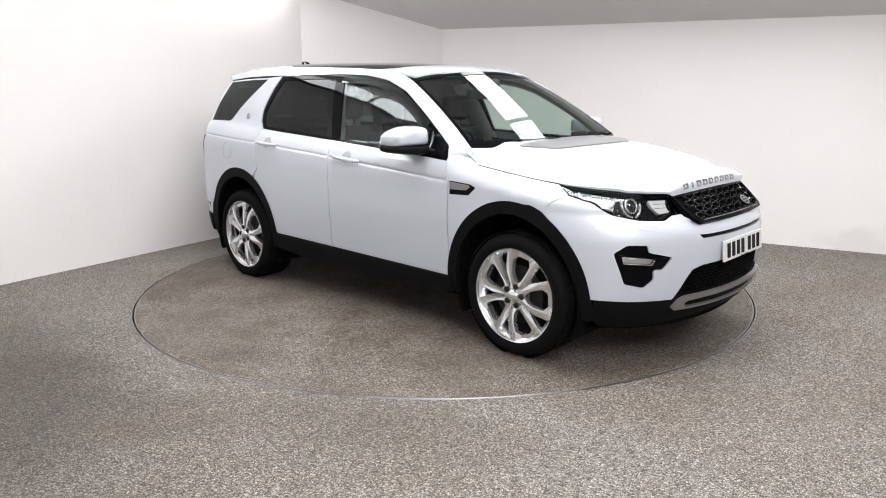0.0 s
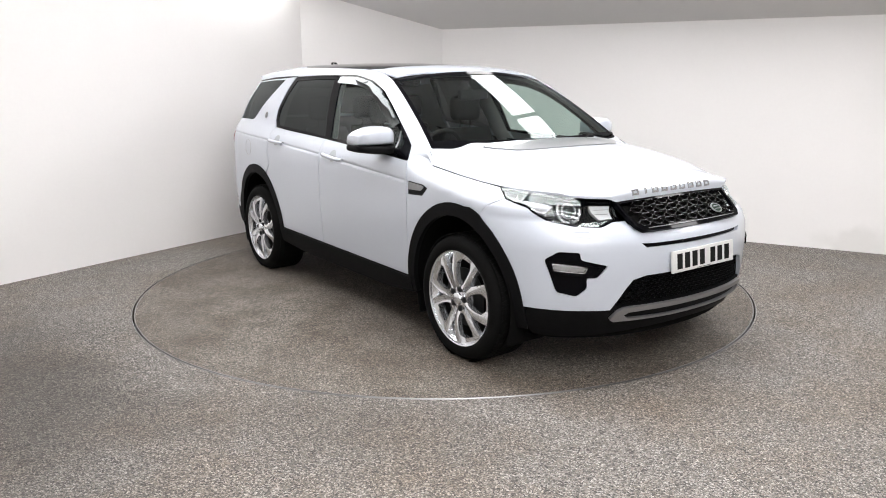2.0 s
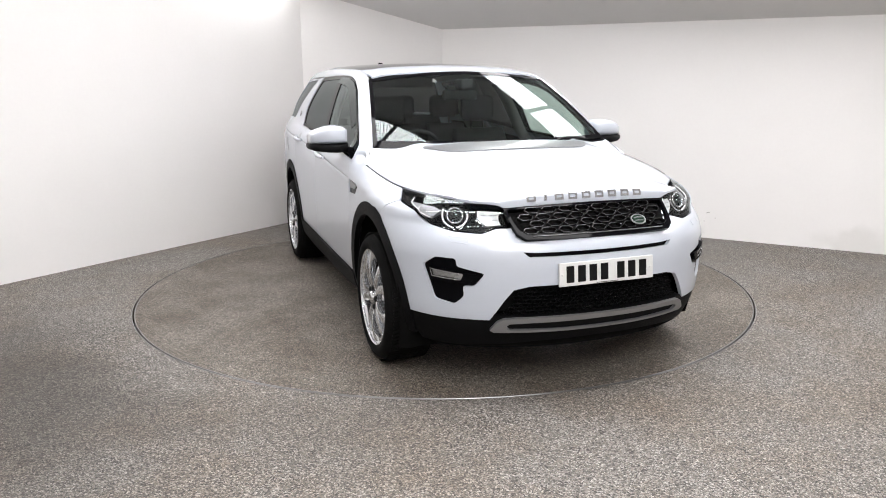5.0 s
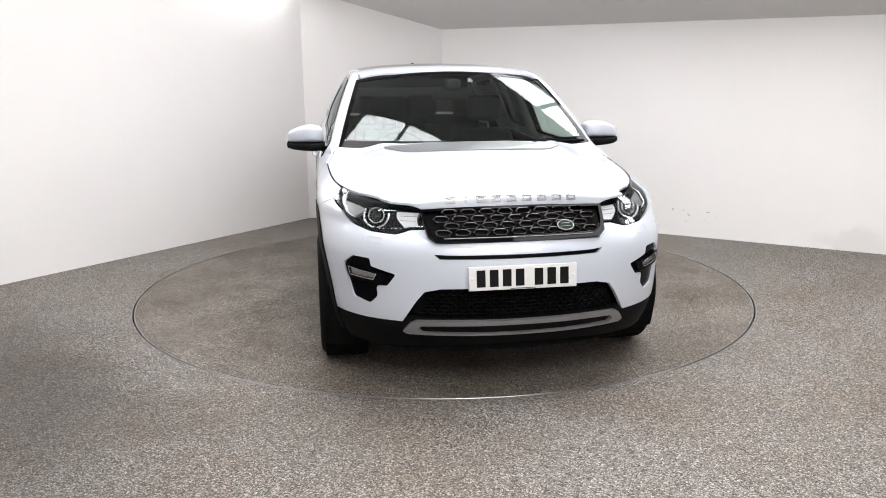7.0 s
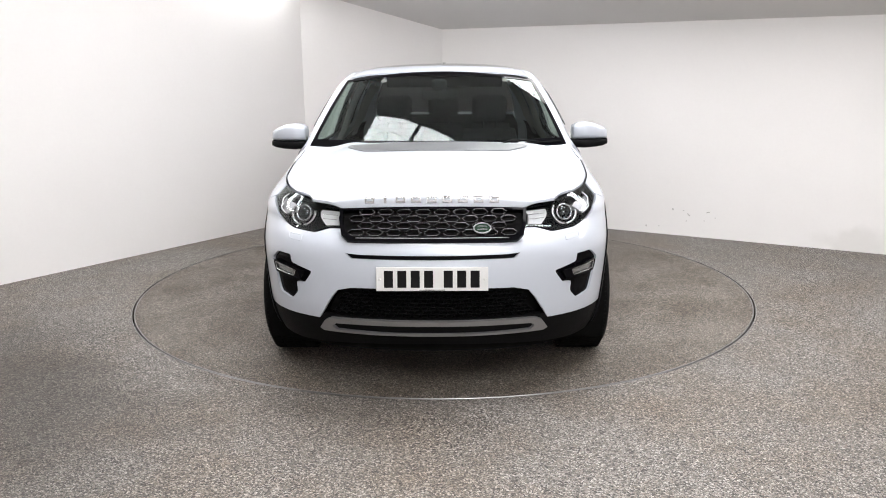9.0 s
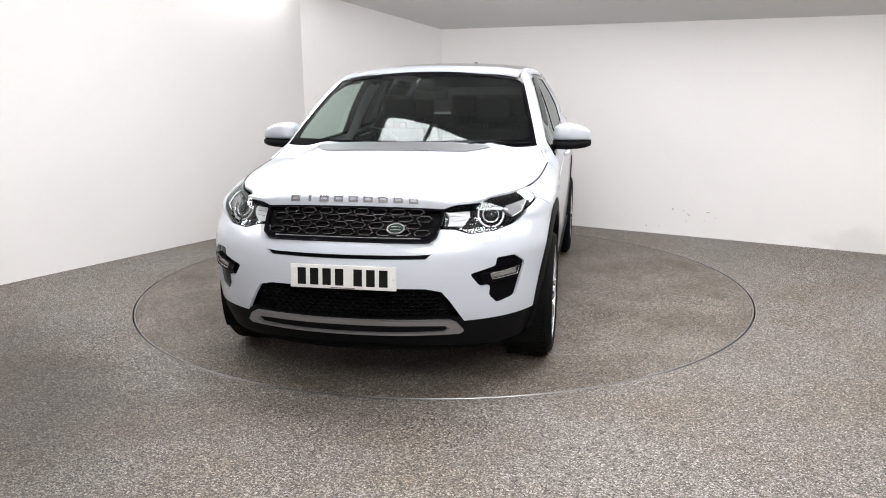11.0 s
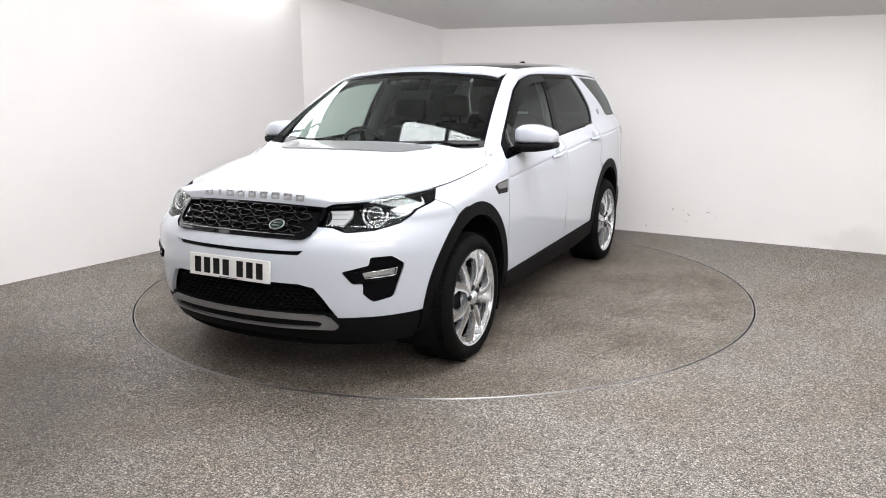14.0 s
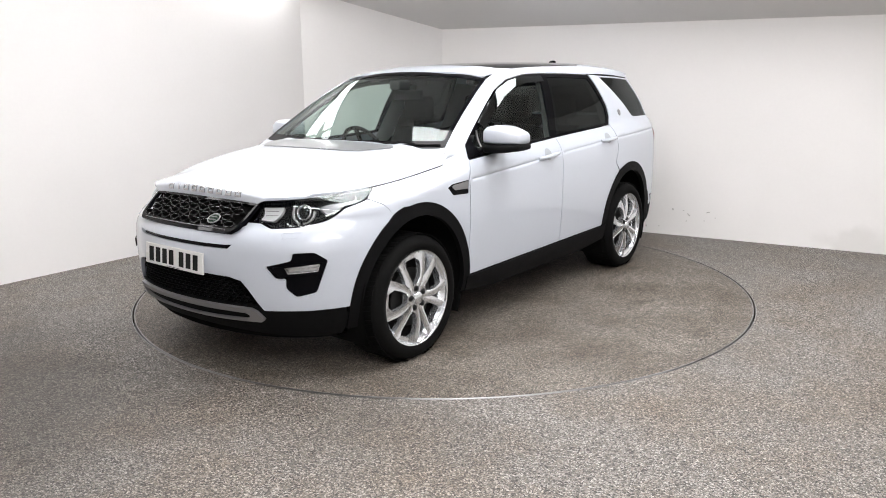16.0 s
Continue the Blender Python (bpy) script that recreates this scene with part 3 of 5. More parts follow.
SILL = curve((-.96, .408), (.87, .374))
TOPLINE = [(.838, 1.09), (.808, 1.151), (.73, 1.207), (.649, 1.265), (.57, 1.318), (.49, 1.371), (.40, 1.425), (.319, 1.473), (.22, 1.508), (.126, 1.540), (0, 1.560), (-.131, 1.578), (-.383, 1.588),
           (-.75, 1.591), (-1.13, 1.588), (-1.365, 1.582), (-1.6, 1.576), (-1.86, 1.567), (-1.98, 1.552)]
DLO = [(.835, 1.072)] + [(x - .003, z - .004) for x, z in TOPLINE[:15]] + [
    (-1.165, 1.50), (-1.20, 1.33), (-1.195, 1.25), (-1.15, 1.196), (-.9, 1.178), (-.289, 1.141), (.2, 1.115), (.5, 1.097)]
FRONT_GLASS = [(.70, 1.112), (.722, 1.160), (.68, 1.200), (.595, 1.262), (.44, 1.364), (.28, 1.456), (.11, 1.512), (-.10, 1.547), (-.345, 1.558), (-.285, 1.36), (-.235, 1.150), (.25, 1.126)]
REAR_GLASS = [(-.318, 1.157), (-.383, 1.36), (-.445, 1.560), (-.75, 1.562), (-1.085, 1.556), (-1.13, 1.45), (-1.165, 1.32), (-1.160, 1.255), (-1.125, 1.21), (-.9, 1.196)]
QUARTER_GLASS = [(-2.00, 1.243), (-1.66, 1.241), (-1.62, 1.252), (-1.305, 1.567), (-1.6, 1.563), (-1.86, 1.551)]
crease_rows = [(along(x, .95) / K, CREASE(x) + d) for x in np.arange(-2.04, .86, .03) for d in (-.02, -.008, -.003, .003, .008, .02)]


doors = {}
for side in (-1, 1):
    surf = flank(side)
    # front wing
    loop = sx((.879, SILL(.879) + .02)) + sx(*arch(ARCH_F, 178, 66, 26)) + sx((1.60, .90), (1.655, .932), (1.575, .976)) + \
        sx(*[(x, EDGE(x) - .003) for x in (1.5, 1.4, 1.3, 1.2, 1.06)]) + sx((.98, 1.083), (.91, 1.099), (.842, 1.092), (.84, 1.068), (.879, .97))
    vent_hole = sx((.886, .957), (1.05, .947), (1.092, .930), (1.04, .882), (.886, .876))
    wing = part("front_wing", patch(loop, surf, [vent_hole], step=.028), PAINT, car)
    part("vent_surround", patch(vent_hole, flank(side, -.008), [sx((.890, .950), (1.03, .941), (1.045, .930), (1.015, .909), (.890, .906))], step=.02, flange=.01), GLOSS, wing, "gloss black vent surround")
    part("vent_insert", patch(sx((.890, .950), (1.03, .941), (1.045, .930), (1.015, .909), (.890, .906)), flank(side, -.004), step=.02, flange=.01), SATIN, wing, "satin silver vent insert")
    # doors
    split = [(-.253, SILL(-.25) + .006), (-.253, .80), (-.262, 1.0), (-.275, 1.139)]
    loop = [(.873, SILL(.873) + .006), (.873, .97), (.838, 1.066), (.5, 1.091), (.2, 1.109), (-.27, 1.136)] + [(x + .003, z) for x, z in reversed(split[:3])]
    loop += [(x, SILL(x) + .006) for x in (-.1, .1, .3, .5, .7)]
    doors[side, 0] = door = part("front_door", patch(sx(*loop), surf, step=.03, extra=crease_rows), PAINT, car)
    part("window_glass", patch(sx(*FRONT_GLASS), flank(side, -.008), step=.025, flange=0), SIDE, door, "green-tinted door glass")
    back = [(-1.150, 1.190), (-1.165, 1.10), (-1.17, 1.00), (-1.13, .90)]
    loop = [(x - .003, z) for x, z in split] + [(-.29, 1.137), (-.6, 1.155), (-.9, 1.173)] + back + arch(ARCH_R, 62, 8, 12) + [(x, SILL(x) + .006) for x in (-.93, -.7, -.5, -.35)]
    doors[side, 1] = rear_door = part("rear_door", patch(sx(*loop), surf, step=.03, extra=crease_rows), PAINT, car)
    part("window_glass", patch(sx(*REAR_GLASS), flank(side, -.008), step=.025, flange=0), PRIVACY, rear_door, "dark privacy glass")
    part("window_frame", patch(sx(*DLO), flank(side, -.004), [sx(*FRONT_GLASS), sx(*REAR_GLASS)], step=.018, flange=.015), GLOSS, car, "gloss black window surround")
    # wind deflector above the front door glass
    loop = [(.62, 1.275), (.46, 1.382), (.29, 1.474), (.12, 1.528), (-.10, 1.560), (-.35, 1.568), (-.335, 1.520), (-.08, 1.508), (.10, 1.478), (.25, 1.425), (.42, 1.335), (.585, 1.235)]
    def lean(u, v, d, f=flank(side, .008), top=curve((-.35, 1.568), (-.10, 1.560), (.12, 1.528), (.29, 1.474), (.46, 1.382), (.62, 1.275))):
        return f(u, v, d + .24 * min(.08, max(0, top(XF - (u * K - 90) / K) - v)))
    part("wind_deflector", patch(sx(*loop), lean, step=.012, flange=.006), SMOKE, car, "smoked acrylic wind deflector")
    # rear quarter
    loop = list(reversed([(x - .006, z) for x, z in back])) + [(-1.158, 1.196), (-1.203, 1.25), (-1.208, 1.33), (-1.175, 1.50), (-1.14, 1.587), (-1.365, 1.580), (-1.86, 1.566)]
    q = sx(*loop) + sd((300, 1.555), (312, 1.25), (318, 1.15), (322, .95), (322, .55)) + sx(*arch(ARCH_R, 170, 64, 24))
    quarter = part("rear_quarter", patch(q, surf, [sx(*QUARTER_GLASS)], step=.03, extra=crease_rows), PAINT, car)
    part("quarter_glass", patch(sx(*QUARTER_GLASS), flank(side, -.003), step=.035, flange=.01), PRIVACY, quarter, "dark privacy glass")
    loop = [(-1.575 + .062 * math.cos(a), 1.012 + .064 * math.sin(a)) for a in [2 * math.pi * i / 24 for i in range(24)]]
    if side < 0:
        bm = bmesh.new()
        sfn = flank(side, .0008)
        tube(bm, [sfn(along(x, z) / K, z, 0) for x, z in loop], .0016, 6, True)
        part("fuel_flap_seam", bm, SATIN, quarter)
    bm = bmesh.new()
    sfn = flank(side, .003)
    m = [sfn(along(-1.387 + .017 * math.cos(a), 1.282) / K, 1.282 + .022 * math.sin(a), 0) for a in [2 * math.pi * i / 16 for i in range(16)]]
    tube(bm, m, .004, 6, True)
    bm.faces.new([bm.verts.new(p) for p in m])
    part("pillar_badge", bm, SATIN, quarter, "small silver round badge")
    # black band between door window and quarter glass along the roof
    part("roof_band", patch(sx((-1.11, 1.5885), (-1.30, 1.5785), (-1.60, 1.573), (-1.86, 1.561), (-1.885, 1.567), (-1.60, 1.586), (-1.36, 1.591)), flank(side, .002), step=.02, flange=.006), GLOSS, car)
    # sill and wheel arch trims
    loop = [(.89, SILL(.89) - .001), (.89, .285), (.6, .255), (-.6, .265), (-.97, .30), (-.99, SILL(-.96) + .04), (-.95, SILL(-.95) - .001)]
    loop += [(x, SILL(x) - .001) for x in (-.6, -.3, 0, .3, .6)]
    part("sill", patch(sx(*loop), flank(side, .012), step=.04, flange=.05), PLASTIC, car, "matt black plastic sill")
    for c, a0, a1 in ((ARCH_F, -10, 188), (ARCH_R, -6, 190)):
        outer = arch(c, a0, a1, 40, .004)
        inner = arch((c[0], c[1] - .01, c[2] - .060, c[3] - .058), a1, a0, 40)
        if c is ARCH_F:
            outer = [(x, z) if not (62 < i / 40 * 198 - 10 < 78) else (x, z + .012) for i, (x, z) in enumerate(outer)]
        part("wheel_arch_trim", patch(sx(*(outer + inner)), flank(side, .006), step=.03, flange=.03), PLASTIC, car, "matt black plastic wheel arch trim")
        # wheel well
        bm = bmesh.new()
        rows = []
        for i in range(25):
            a = radians(-25 + 230 * i / 24)
            x, z = c[0] + (c[2] - .045) * math.cos(a), c[1] + (c[3] - .045) * math.sin(a)
            rows.append([(x, side * y, z) for y in (.90, .75, .56)] + [(c[0], side * .56, c[1])])
        grid(bm, rows)
        part("wheel_well", bm, DARK, car, "dark wheel well liner")
    # door card inside
    part("door_card", patch(sx((.86, .42), (.86, 1.06), (.5, 1.085), (-.3, 1.13), (-1.1, 1.17), (-1.5, 1.22), (-1.98, 1.22), (-1.98, .90), (-1.0, .90), (-.9, .42)), flank(side, -.075), step=.08, flange=0), TRIM, car, "dark door lining")

# loft from the window line up to the screen edge and the roof
def screen(a, b, d=0.0):
    """The windscreen: a across (-1 to 1), b up (0 to 1)."""
    bo = Vector((1.075 - .145 * a * a, .796 * a, 1.13 + .014 * a * a))
    to = Vector((.37 - .08 * a * a, .645 * a, 1.595 - .055 * a * a))
    return bo.lerp(to, b) + Vector((.55, 0, .83)) * (.07 * b * (1 - b) + d)


ROOF_LINE = curve((-2.05, 1.645), (-1.7, 1.684), (-1.2, 1.698), (-.5, 1.683), (0, 1.655), (.2, 1.632), (.37, 1.597))


def roof(x, y, d=0.0):
    return Vector((x, y, ROOF_LINE(x) - .030 * (y / .6) ** 2 - .022 * (abs(y) / .62) ** 8 + d))


# bonnet: v across, u back from the nose
HX = curve((0, 2.052), (.03, 2.048), (.06, 2.028), (.11, 1.985), (.2, 1.90), (.5, 1.603), (.75, 1.355), (1.05, 1.057), (1.25, .86))
HZ = curve((0, .928), (.03, .960), (.06, .983), (.11, 1.006), (.2, 1.034), (.5, 1.093), (.75, 1.132), (1.05, 1.163), (1.25, 1.178))
HD = curve((0, .004), (.06, .035), (.11, .055), (0.2, 0.0837), (0.35, 0.1015), (0.5, 0.1151), (0.65, 0.1222), (0.8, 0.1212), (0.93, 0.116), (1.05, .110), (1.12, .075), (1.18, .036), (1.25, .03))
HW = curve((0, .50), (.06, .53), (.11, .60), (0.2, 0.6074), (0.35, 0.7207), (0.5, 0.7917), (0.65, 0.8346), (0.8, 0.8538), (0.93, 0.8618), (1.05, 0.8667), (1.25, .87))


def bonnet(u, y, d=0.0):
    w = HW(u)
    x = HX(u) - .075 * y * y * max(0, 1 - u / .35)
    bulge = .010 * math.exp(-((abs(y) - .52) / .07) ** 2) * ease((u - .1) / .4)
    return Vector((x, y, HZ(u) - HD(u) * (abs(y) / w) ** 2.8 + bulge + d))


def bonnet_u(x):
    a, b = 0.0, 1.3
    for _ in range(40):
        m = (a + b) / 2
        a, b = (m, b) if HX(m) > x else (a, m)
    return a


for side in (-1, 1):
    sfn = flank(side)
    line = TOPLINE
    rows = []
    foot = [((1.056, EDGE(1.056) - .001), (1.060, .866)), ((.98, 1.082), (.972, .826)), ((.91, 1.098), (.928, .797))]
    for (x, z), (bx, by) in foot:
        u = along(x, z) / K
        a, b = sfn(u, z, 0), bonnet(bonnet_u(bx), side * by)
        rows.append([a.lerp(b, w) + Vector((0, side * .010 * math.sin(math.pi * w), .006 * math.sin(math.pi * w))) for w in [k / 8 for k in range(9)]])
    for i, (x, z) in enumerate(line):
        u = along(x, z) / K
        a = sfn(u, z, 0)
        t = (sfn(u, z, 0) - sfn(u, z - .02, 0)).normalized()
        if i <= 9:
            b = screen(side * 1.0, i / 9 * .985)
        else:
            b = roof(min(x + .16 * max(0, 1 - (i - 9) / 5), .30), side * .615)
        c = a + t * ((b - a).length * .55)
        rows.append([a * (1 - w) ** 2 + c * 2 * w * (1 - w) + b * w * w for w in [k / 8 for k in range(9)]])
    bm = bmesh.new()
    grid(bm, rows)
    bmesh.ops.recalc_face_normals(bm, faces=bm.faces)
    part("roof_pillar", bm, PAINT, car)
    # inner face of the pillar
    bm = bmesh.new()
    grid(bm, [[p + Vector((-.012, -side * .014, -.010)) for p in r] for r in rows])
    part("pillar_lining", bm, PILLAR, car, "pale grey pillar lining")
    # black band along the screen's side
    bm = bmesh.new()
    rows = [[screen(side * a, i / 20, .004) for a in (1.0, .985, .968)] for i in range(21)]
    grid(bm, rows)
    part("screen_trim", bm, GLOSS, car, "black windscreen edge trim")

# roof
loop = [(.372 - .08 * (y / .645) ** 2 - .004, y) for y in np.linspace(-.615, .615, 25)] + [(-.6, .615), (-1.3, .615), (-1.98, .60)] + [(-2.05, y) for y in np.linspace(.5, -.5, 9)] + [(-1.98, -.60), (-1.3, -.615), (-.6, -.615)]
SUN = rounded([(.075, -.40), (.02, -.598), (-.4, -.598), (-1.32, -.585), (-1.38, 0), (-1.32, .585), (-.4, .598), (.02, .598), (.075, .40), (.10, 0)], 1)
part("roof_panel", patch(loop, roof, [SUN], step=.045), PAINT, car)
part("sunroof", patch(SUN, lambda x, y, d: roof(x, y, d - .002), step=.06), GLOSS, car, "gloss black glass sunroof")
part("headlining", patch([(.345 - .08 * (y / .645) ** 2, y) for y in np.linspace(-.60, .60, 13)] + [(-1.95, .56), (-1.95, -.56)], lambda x, y, d: roof(x, y, d - .02 - .03 * ease((.33 - x) / .3)), step=.09, flange=0), LINING, car, "pale headlining")
# aerial fin
bm2 = bmesh.new()
prof = [(-1.65, 1.675), (-1.665, 1.695), (-1.70, 1.722), (-1.735, 1.730), (-1.765, 1.726), (-1.775, 1.675)]
grid(bm2, [[(x, w, z) for x, z in prof] for w in (-.012, -.006, .006, .012)])
bmesh.ops.contextual_create(bm2, geom=[e for e in bm2.edges if e.is_boundary])
part("aerial_fin", bm2, GLOSS, car, "small black aerial fin")

# windscreen
bm = bmesh.new()
grid(bm, [[screen(a, b / 16) for a in np.linspace(-1, 1, 33)] for b in range(17)])
part("windscreen", bm, SCREEN, car, "large green-tinted windscreen")
bm = bmesh.new()
grid(bm, [[screen(a, b, .003) for a in np.linspace(-1, 1, 33)] for b in (.955, .975, 1.0)])
part("screen_trim", bm, GLOSS, car, "black windscreen edge trim")
bm = bmesh.new()
grid(bm, [[screen(a, b, .003) for a in np.linspace(-1, 1, 33)] for b in (-.02, .07)])
part("screen_trim", bm, GLOSS, car, "black windscreen edge trim")

half = [(0.0, y) for y in (0, .15, .3, .44)] + [(.035, .49)] + [(bonnet_u(x), HW(bonnet_u(x)) - .002) for x in (1.99, 1.93, 1.85, 1.75, 1.65, 1.574, 1.45, 1.3, 1.15, 1.058)]
half += [(bonnet_u(.97), .825), (bonnet_u(.900), .785), (bonnet_u(.915), .74), (bonnet_u(.985), .55), (bonnet_u(1.02), .35), (bonnet_u(1.035), .12)]
loop = half + [(u, -y) for u, y in reversed(half[1:])]
rows = [(u, y) for u in (.008, .016, .024, .032, .042, .054, .07, .09) for y in np.arange(-.45, .46, .03)]
hood = part("bonnet", patch(loop, bonnet, step=.03, extra=rows), PAINT, car)
for side in (-1, 1):
    bm = bmesh.new()
    f = flank(side, -.001)
    tube(bm, [f(along(x, EDGE(x) - .001) / K, EDGE(x) - .001, 0) for x in np.linspace(1.59, 1.058, 24)] +
         [bonnet(bonnet_u(x), side * y, -.001) for x, y in ((1.015, .846), (.972, .826), (.928, .797))], .0028, 6)
    part("bonnet_gap", bm, DARK, hood, "dark gap round the bonnet")
# raised cover at the bonnet's rear edge
cov = [(bonnet_u(1.075), .50), (bonnet_u(1.10), .545), (bonnet_u(1.20), .50), (bonnet_u(1.30), .40), (bonnet_u(1.34), .2)]
loop = cov + [(bonnet_u(1.345), 0.0)] + [(u, -y) for u, y in reversed(cov)] + [(bonnet_u(1.09), 0.0)]
part("bonnet_cover", patch(rounded(loop, 1), lambda u, y, d: bonnet(u, y, d + .007), step=.03, flange=.008), GREY, hood, "grey smooth cover at the rear of the bonnet")
# raised model lettering as plain blocks
for i in range(9):
    y0 = -.338 + i * .676 / 9 + .010
    w = .012 if i == 1 else .046
    y0 += .018 if i == 1 else 0
    bm = bmesh.new()
    loop = [(.013, y0), (.013, y0 + w), (.046, y0 + w), (.046, y0)]
    hole = [] if i == 1 else [[(.022, y0 + .008), (.022, y0 + w - .008), (.037, y0 + w - .008), (.037, y0 + .008)]]
    bm = patch(loop, lambda u, y, d: bonnet(u, y, 0) + Vector((.9, 0, .45)) * (d + .005), hole, step=.012, flange=.006)
    part("letter_block", bm, BLOCK, hood, "plain silver block")

# scuttle below the screen
bm = bmesh.new()
grid(bm, [[(screen(a, .05).x + dx, screen(a, 0).y, 1.132 + dz - .03 * abs(a) ** 3) for a in np.linspace(-1, 1, 25)] for dx, dz in ((-.06, -.02), (.0, -.012), (.10, -.035))])
part("scuttle", bm, PLASTIC, car, "black plastic scuttle below the windscreen")

# wipers
for y0, y1 in ((-.15, .40), (.47, .76)):
    base = screen(y0 / .79, .035, .008)
    bm = bmesh.new()
    bmesh.ops.create_uvsphere(bm, u_segments=16, v_segments=10, radius=1, matrix=Matrix.Translation(base) @ Matrix.Diagonal((.022, .030, .015, 1)))
    wiper = part("wiper", bm, PLASTIC, car, "black wiper resting at the foot of the windscreen")
    bm = bmesh.new()
    tube(bm, [screen((y0 - .10) / .79, .005, .010), screen((y0 - .05) / .79, .03, .014), base + Vector((0, 0, .010)), screen((y0 + .06) / .79, .035, .016), screen((y0 + .14) / .79, .02, .012)], [.005, .006, .009, .007, .005], 8)
    part("wiper_arm", bm, PLASTIC, wiper)
    bm = bmesh.new()
    tube(bm, [screen((y0 + (y1 - y0) * w) / .79, .018 - .004 * w, .008) for w in (.05, .25, .5, .75, 1)], .005, 8)
    part("wiper_blade", bm, RUBBER, wiper)

# ---- front end ----
ARCH_EDGE = arch(ARCH_F, 4, 66, 14)
HEADLIGHT = fillet(sd((72.6, .979), (67.5, .932), (57, .898), (51.8, .842), (45, .815), (35.5, .808), (29, .829), (24.0, .831), (23.6, .921), (36.5, .934), (52, .956)), .015)
FOG = fillet(sd((60.3, .651), (55, .695), (47, .692), (47, .655), (37.2, .624), (41, .561), (45, .562), (44.6, .510), (48.4, .465), (56, .486)), .016)
half = fy((0, .783), (.20, .784), (.400, .790), (.432, .814)) + sd((23.6, .825), (29, .823), (35.5, .803), (45, .810), (52.5, .837), (57.6, .893), (67.8, .926)) + \
    sx((1.655, .925), (1.60, .895)) + sx(*reversed(ARCH_EDGE)) + sx((1.815, .396)) + sd((52, .393), (35.8, .392), (30.6, .50), (28.0, .545), (23, .562), (12, .566), (0, .566))
left = [(-u, v) for u, v in reversed(half[1:-1])]
SLOT = fy(*[(y, .7225 + .004 * (abs(y) > .405)) for y in np.linspace(-.412, .412, 15)]) + fy(*[(y, .702) for y in np.linspace(.385, -.385, 13)])
fogl = [(-u, v) for u, v in reversed(FOG)]
bumper = part("front_bumper", patch(half + left, flank(-1), [FOG, fogl, SLOT], step=.028, flange=.02), PAINT, car)
part("bumper_slot", patch(SLOT, flank(-1, -.018), step=.03, flange=.0), GLOSS, bumper, "gloss black slot")
# number plate, flat, with plain dark blocks for its characters
bm = bmesh.new()
box(bm, -.006, .006, -.26, .26, -.056, .056, .003)
plate = part("number_plate", bm, PLATE, bumper, "white number plate with plain dark blocks", smooth=False)
plate.matrix_local = pose(2.255, 0, .617, 0, -5)
for y in (-.202, -.140, -.078, -.016, .075, .137, .199):
    bm = bmesh.new()
    box(bm, .0055, .0075, y - .021, y + .021, -.040, .040, .001)
    part("block", bm, INK, plate, "plain dark block", smooth=False)
bm = bmesh.new()
box(bm, .0055, .0068, -.06, .06, -.0525, -.0495)
part("block", bm, INK, plate, "", smooth=False)
for y in (-.243, .243):
    bm = bmesh.new()
    bmesh.ops.create_uvsphere(bm, u_segments=10, v_segments=6, radius=.007, matrix=Matrix.Translation((.006, y, 0)) @ Matrix.Diagonal((.4, 1, 1, 1)))
    part("screw_cap", bm, PLATE, plate)

# grille
G = [(-.452, .921), (-.445, .86), (-.431, .809), (-.398, .787), (-.2, .781), (0, .780), (.2, .781), (.398, .787), (.431, .809), (.445, .86), (.452, .921), (.2, .925), (0, .926), (-.2, .925)]
GIN = [(-.436, .908), (-.428, .855), (-.412, .822), (-.385, .808), (-.2, .804), (0, .803), (.2, .804), (.385, .808), (.412, .822), (.428, .855), (.436, .908), (.2, .913), (0, .914), (-.2, .913)]


def grille_face(u, v, d):
    """The grille's face: flatter than the bumper round it."""
    y = u
    x = 2.215 - (v - .78) * 1.13 - .12 * y * y
    return Vector((x + d * .76, -y, v + d * .65))


grille = part("grille", patch(G, grille_face, [GIN], step=.025, flange=.02), GLOSS, car, "gloss black honeycomb grille")
part("grille_back", patch(GIN, lambda u, v, d: grille_face(u, v, d - .03), step=.05, flange=0), DARK, grille)
bm = bmesh.new()
edge_bm = bmesh.new()
pitch = .0900


def hexring(bm, y, z, w, h, t, face, depth, edge=None):
    """A six-sided cell: a ring and its walls; the ring goes into the mesh edge where one is given."""
    o = [(y - w, z), (y - w * .55, z + h), (y + w * .55, z + h), (y + w, z), (y + w * .55, z - h), (y - w * .55, z - h)]
    f = 1 - t / h
    q = [(y + (a - y) * (1 - t / w), z + (b - z) * f) for a, b in o]
    em = bm if edge is None else edge
    v0 = [em.verts.new(face(a, b, .0038 if edge is not None else 0.0)) for a, b in o]
    v1 = [em.verts.new(face(a, b, .004)) for a, b in q]
    for i in range(6):
        em.faces.new((v0[i], v0[(i + 1) % 6], v1[(i + 1) % 6], v1[i]))
    if edge is not None:
        v1 = [bm.verts.new(face(a, b, .004)) for a, b in q]
    v2 = [bm.verts.new(face(a, b, -depth)) for a, b in q]
    for i in range(6):
        j = (i + 1) % 6
        bm.faces.new((v1[i], v1[j], v2[j], v2[i]))


